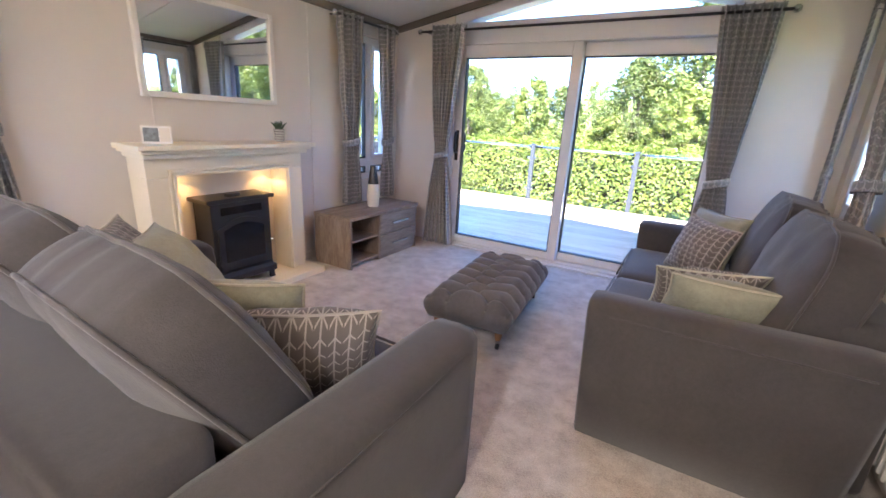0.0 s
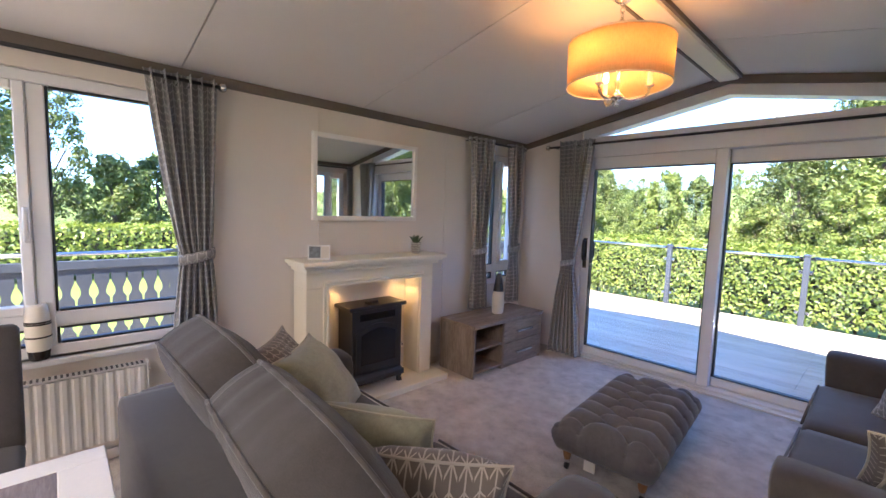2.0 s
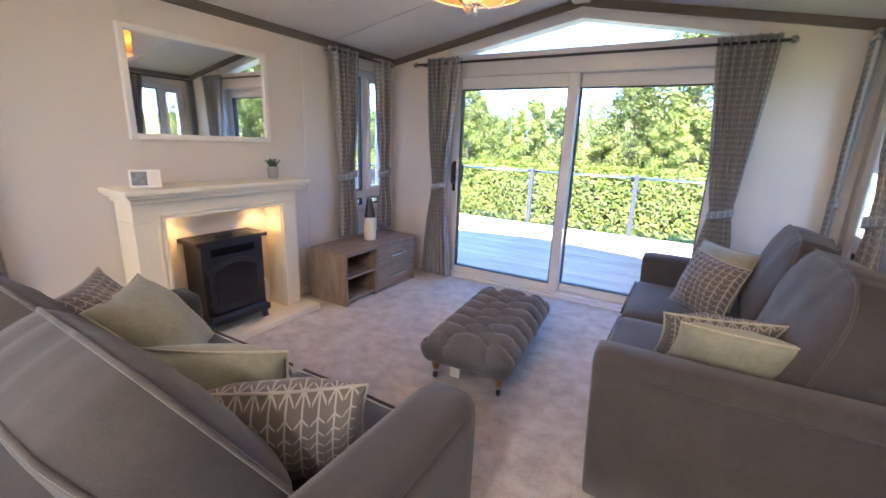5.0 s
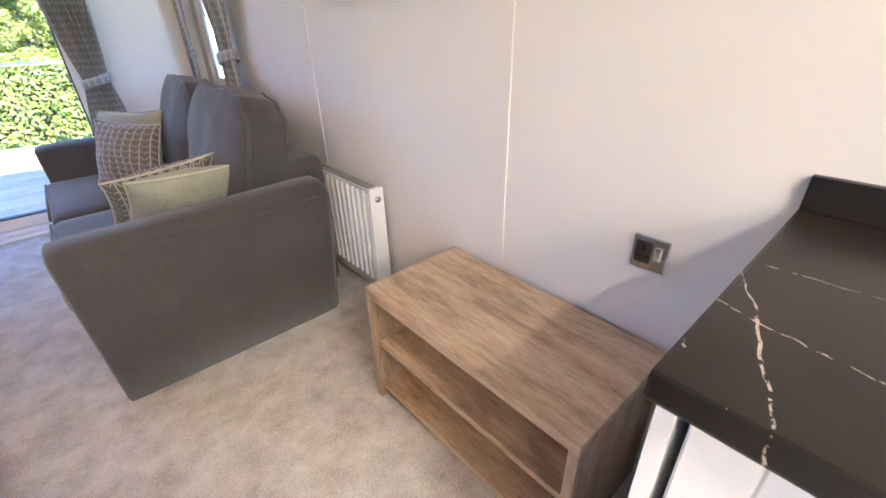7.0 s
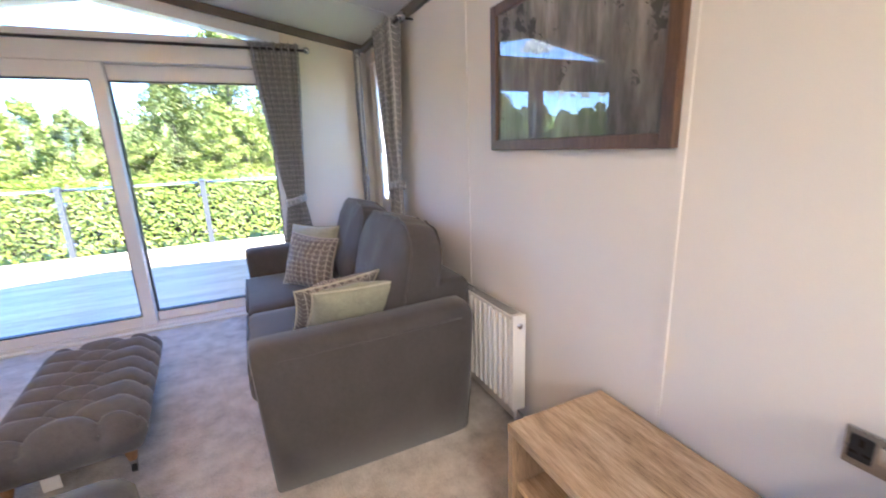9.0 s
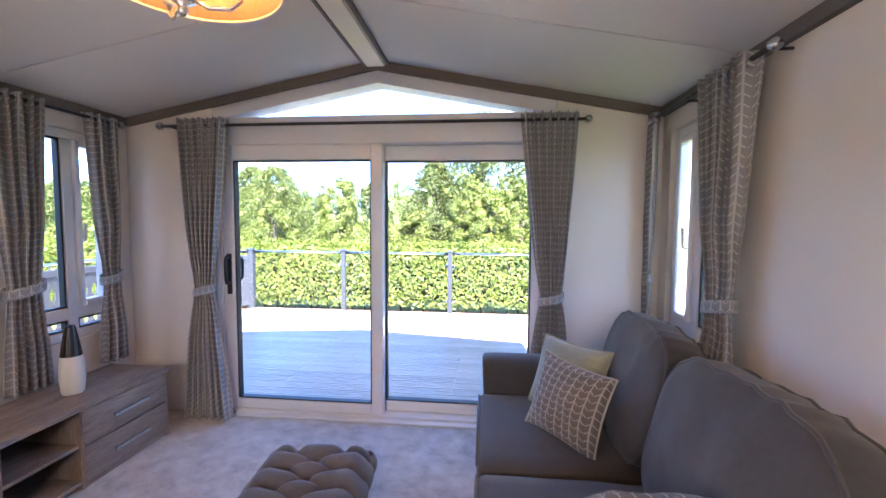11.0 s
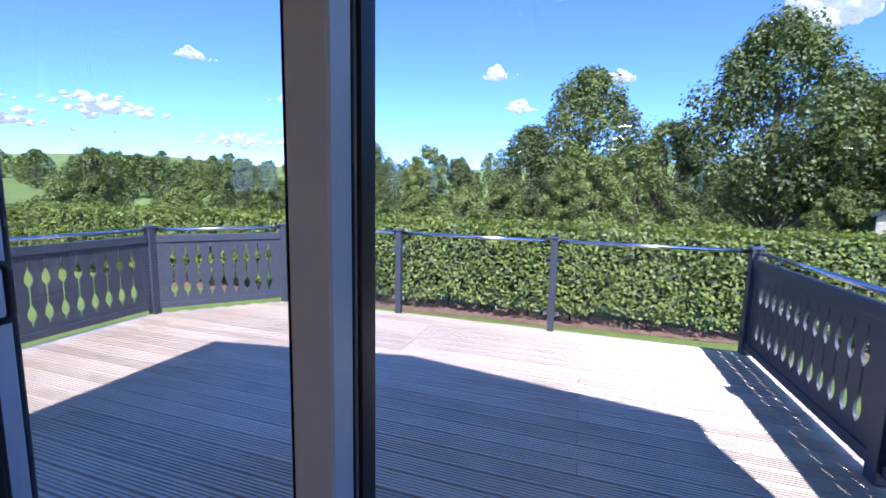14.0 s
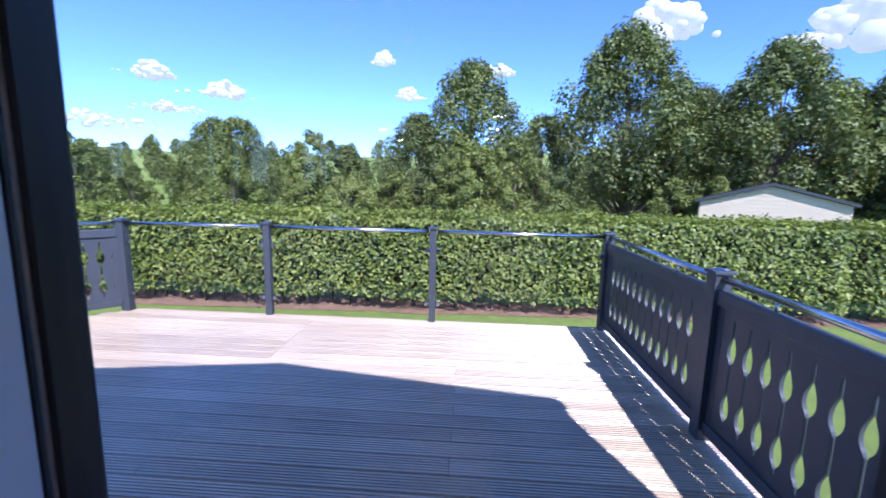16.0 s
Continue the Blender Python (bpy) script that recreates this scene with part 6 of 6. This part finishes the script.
part("joint_strip", box(-0.02, 0.02, -0.026, -0.0185, 0.3, rz_ - 0.1), M_clad, nb)
part("roof", prism([(-2.60, ez - 0.02), (0, rz_ + 0.02), (2.60, ez - 0.02), (2.60, ez + 0.09), (0, rz_ + 0.14), (-2.60, ez + 0.09)], -0.22, 9.2, 'y'), M_upvc_out, nb, "dark grey felted roof")
part("side_cladding", box(-2.475, -2.452, 0.0, 9.0, 0.25, ez - 0.02), M_grey_timber, nb, "dark grey side wall")
for k in range(3):
    wn_ = part("window", box(-2.50, -2.478, 1.0 + k * 2.6, 2.4 + k * 2.6, 1.0, 2.0, 0.01), M_upvc, nb)
    part("pane", box(-2.506, -2.501, 1.08 + k * 2.6, 2.32 + k * 2.6, 1.08, 1.92), M_stove_glass, wn_)
part("skirt", box(-2.3, 2.3, 0.1, 8.9, 0.0, 0.249), M_grey_timber, nb)


def car(m):
    c = thing("car", m, "dark blue parked estate car", "car")
    M_paint = surface("car_paint", (0.10, 0.13, 0.17), 0.25, 0.3, var=0.05, relief=0)
    side = [(-2.1, 0.30), (2.1, 0.30), (2.12, 0.62), (1.95, 0.80), (1.05, 0.92), (0.45, 1.38), (-1.2, 1.44), (-1.95, 1.05), (-2.12, 0.90)]
    bm = prism(side, -0.82, 0.82, 'y')
    bmesh.ops.bevel(bm, geom=bm.edges[:], offset=0.05, segments=2, affect='EDGES')
    part("body", bm, M_paint, c, smooth=False)
    part("windscreen", prism([(1.02, 0.955), (0.47, 1.37), (0.49, 1.385), (1.045, 0.965)], -0.70, 0.70, 'y'), M_stove_glass, c, "dark windscreen")
    for s in (-1, 1):
        part("side_window", prism([(0.85, 0.97), (0.42, 1.30), (-1.15, 1.36), (-1.6, 1.05)], s * 0.822, s * 0.828, 'y'), M_stove_glass, c, "dark side window")
        part("headlight", block(2.02, 2.11, s * 0.62 - 0.14, s * 0.62 + 0.14, 0.62, 0.74, 0.03), M_chrome, c, "clear headlight", True)
        for x in (-1.3, 1.3):
            wheel = part("wheel", tube([(x, s * 0.66, 0.32), (x, s * 0.84, 0.32)], 0.32, 20), M_gasket, c, "black tyre", True)
            part("rim", tube([(x, s * 0.842, 0.32), (x, s * 0.85, 0.32)], 0.20, 16), M_steel, wheel, "alloy rim", True)
    part("roof_rail", tube([(0.3, 0.6, 1.46), (-1.2, 0.6, 1.50)], 0.015, 8), M_steel, c, smooth=True)
    return c


car(pose(9.7, 25.0, hill_z(9.7, 25.0), 0, 0, 200))


# ---- clouds, far off ----
M_cloud, _n, _l, _b = node_mat("cloud_white")
_b.inputs["Base Color"].default_value = (0.28, 0.28, 0.28, 1)
_b.inputs["Roughness"].default_value = 1.0
# uneven glow added to the grey puffs in place of scattered sunlight
_b.inputs["Emission Color"].default_value = (0.86, 0.92, 1.0, 1)
_l.new(calc(_n, _l, 'MULTIPLY_ADD', noise_tex(_n, _l, mapped(_n, _l), 0.03, 4), 0.09, 0.11), _b.inputs["Emission Strength"])


def cloud(az, el, w, h, seed, dist=900):
    """Heap of puffs at a heading (degrees from +y towards +x) and a height over the horizon."""
    rr = random.Random(seed)
    a, e = radians(az), radians(el)
    ob = thing("cloud", pose(dist * math.sin(a), dist * math.cos(a), dist * math.tan(e), 0, 0, -az), "small white fair-weather cloud", "cloud", "fair-weather clouds", "structure")
    bm = bmesh.new()
    W, H = dist * math.tan(radians(w)), dist * math.tan(radians(h))
    for k in range(60):
        x = rr.gauss(0, 0.26)
        s = max(0.12, 1 - (abs(x) / 0.6) ** 1.5)
        r = H * (0.10 + 0.19 * rr.random() ** 1.5) * (0.35 + 0.65 * s)
        made = bmesh.ops.create_icosphere(bm, subdivisions=2, radius=1)["verts"]
        c = Vector((x * W, rr.gauss(0, 0.10) * W, H * (rr.random() ** 1.4 * 0.85 * s - 0.12)))
        for v in made:
            n_ = 1 + 0.35 * noise.noise(v.co * 2.2 + Vector((k, seed, 0)))
            v.co = c + Vector((v.co.x * r * 1.35, v.co.y * r, v.co.z * r)) * n_
    part("puffs", bm, M_cloud, ob, smooth=True)
    return ob


for az, el, w, h, seed in ((-38, 12.5, 4.4, 1.6, 1), (-31, 11.2, 5.0, 1.9, 2), (-36.5, 9.0, 6.5, 1.0, 3), (-12.3, 16.5, 2.6, 1.6, 4), (-9.0, 12.5, 3.4, 1.6, 5), (2.5, 15.5, 4.5, 1.4, 6), (21.5, 18.6, 8.5, 4.6, 7), (40, 16.0, 14, 5.5, 8), (-57, 9.5, 12, 2.0, 9), (-66, 7.5, 14, 1.6, 10), (-49, 16, 3, 1.2, 11), (-44, 7.0, 12, 1.4, 12)):
    cloud(az + 0.6, el - 1.3, w, h, seed)
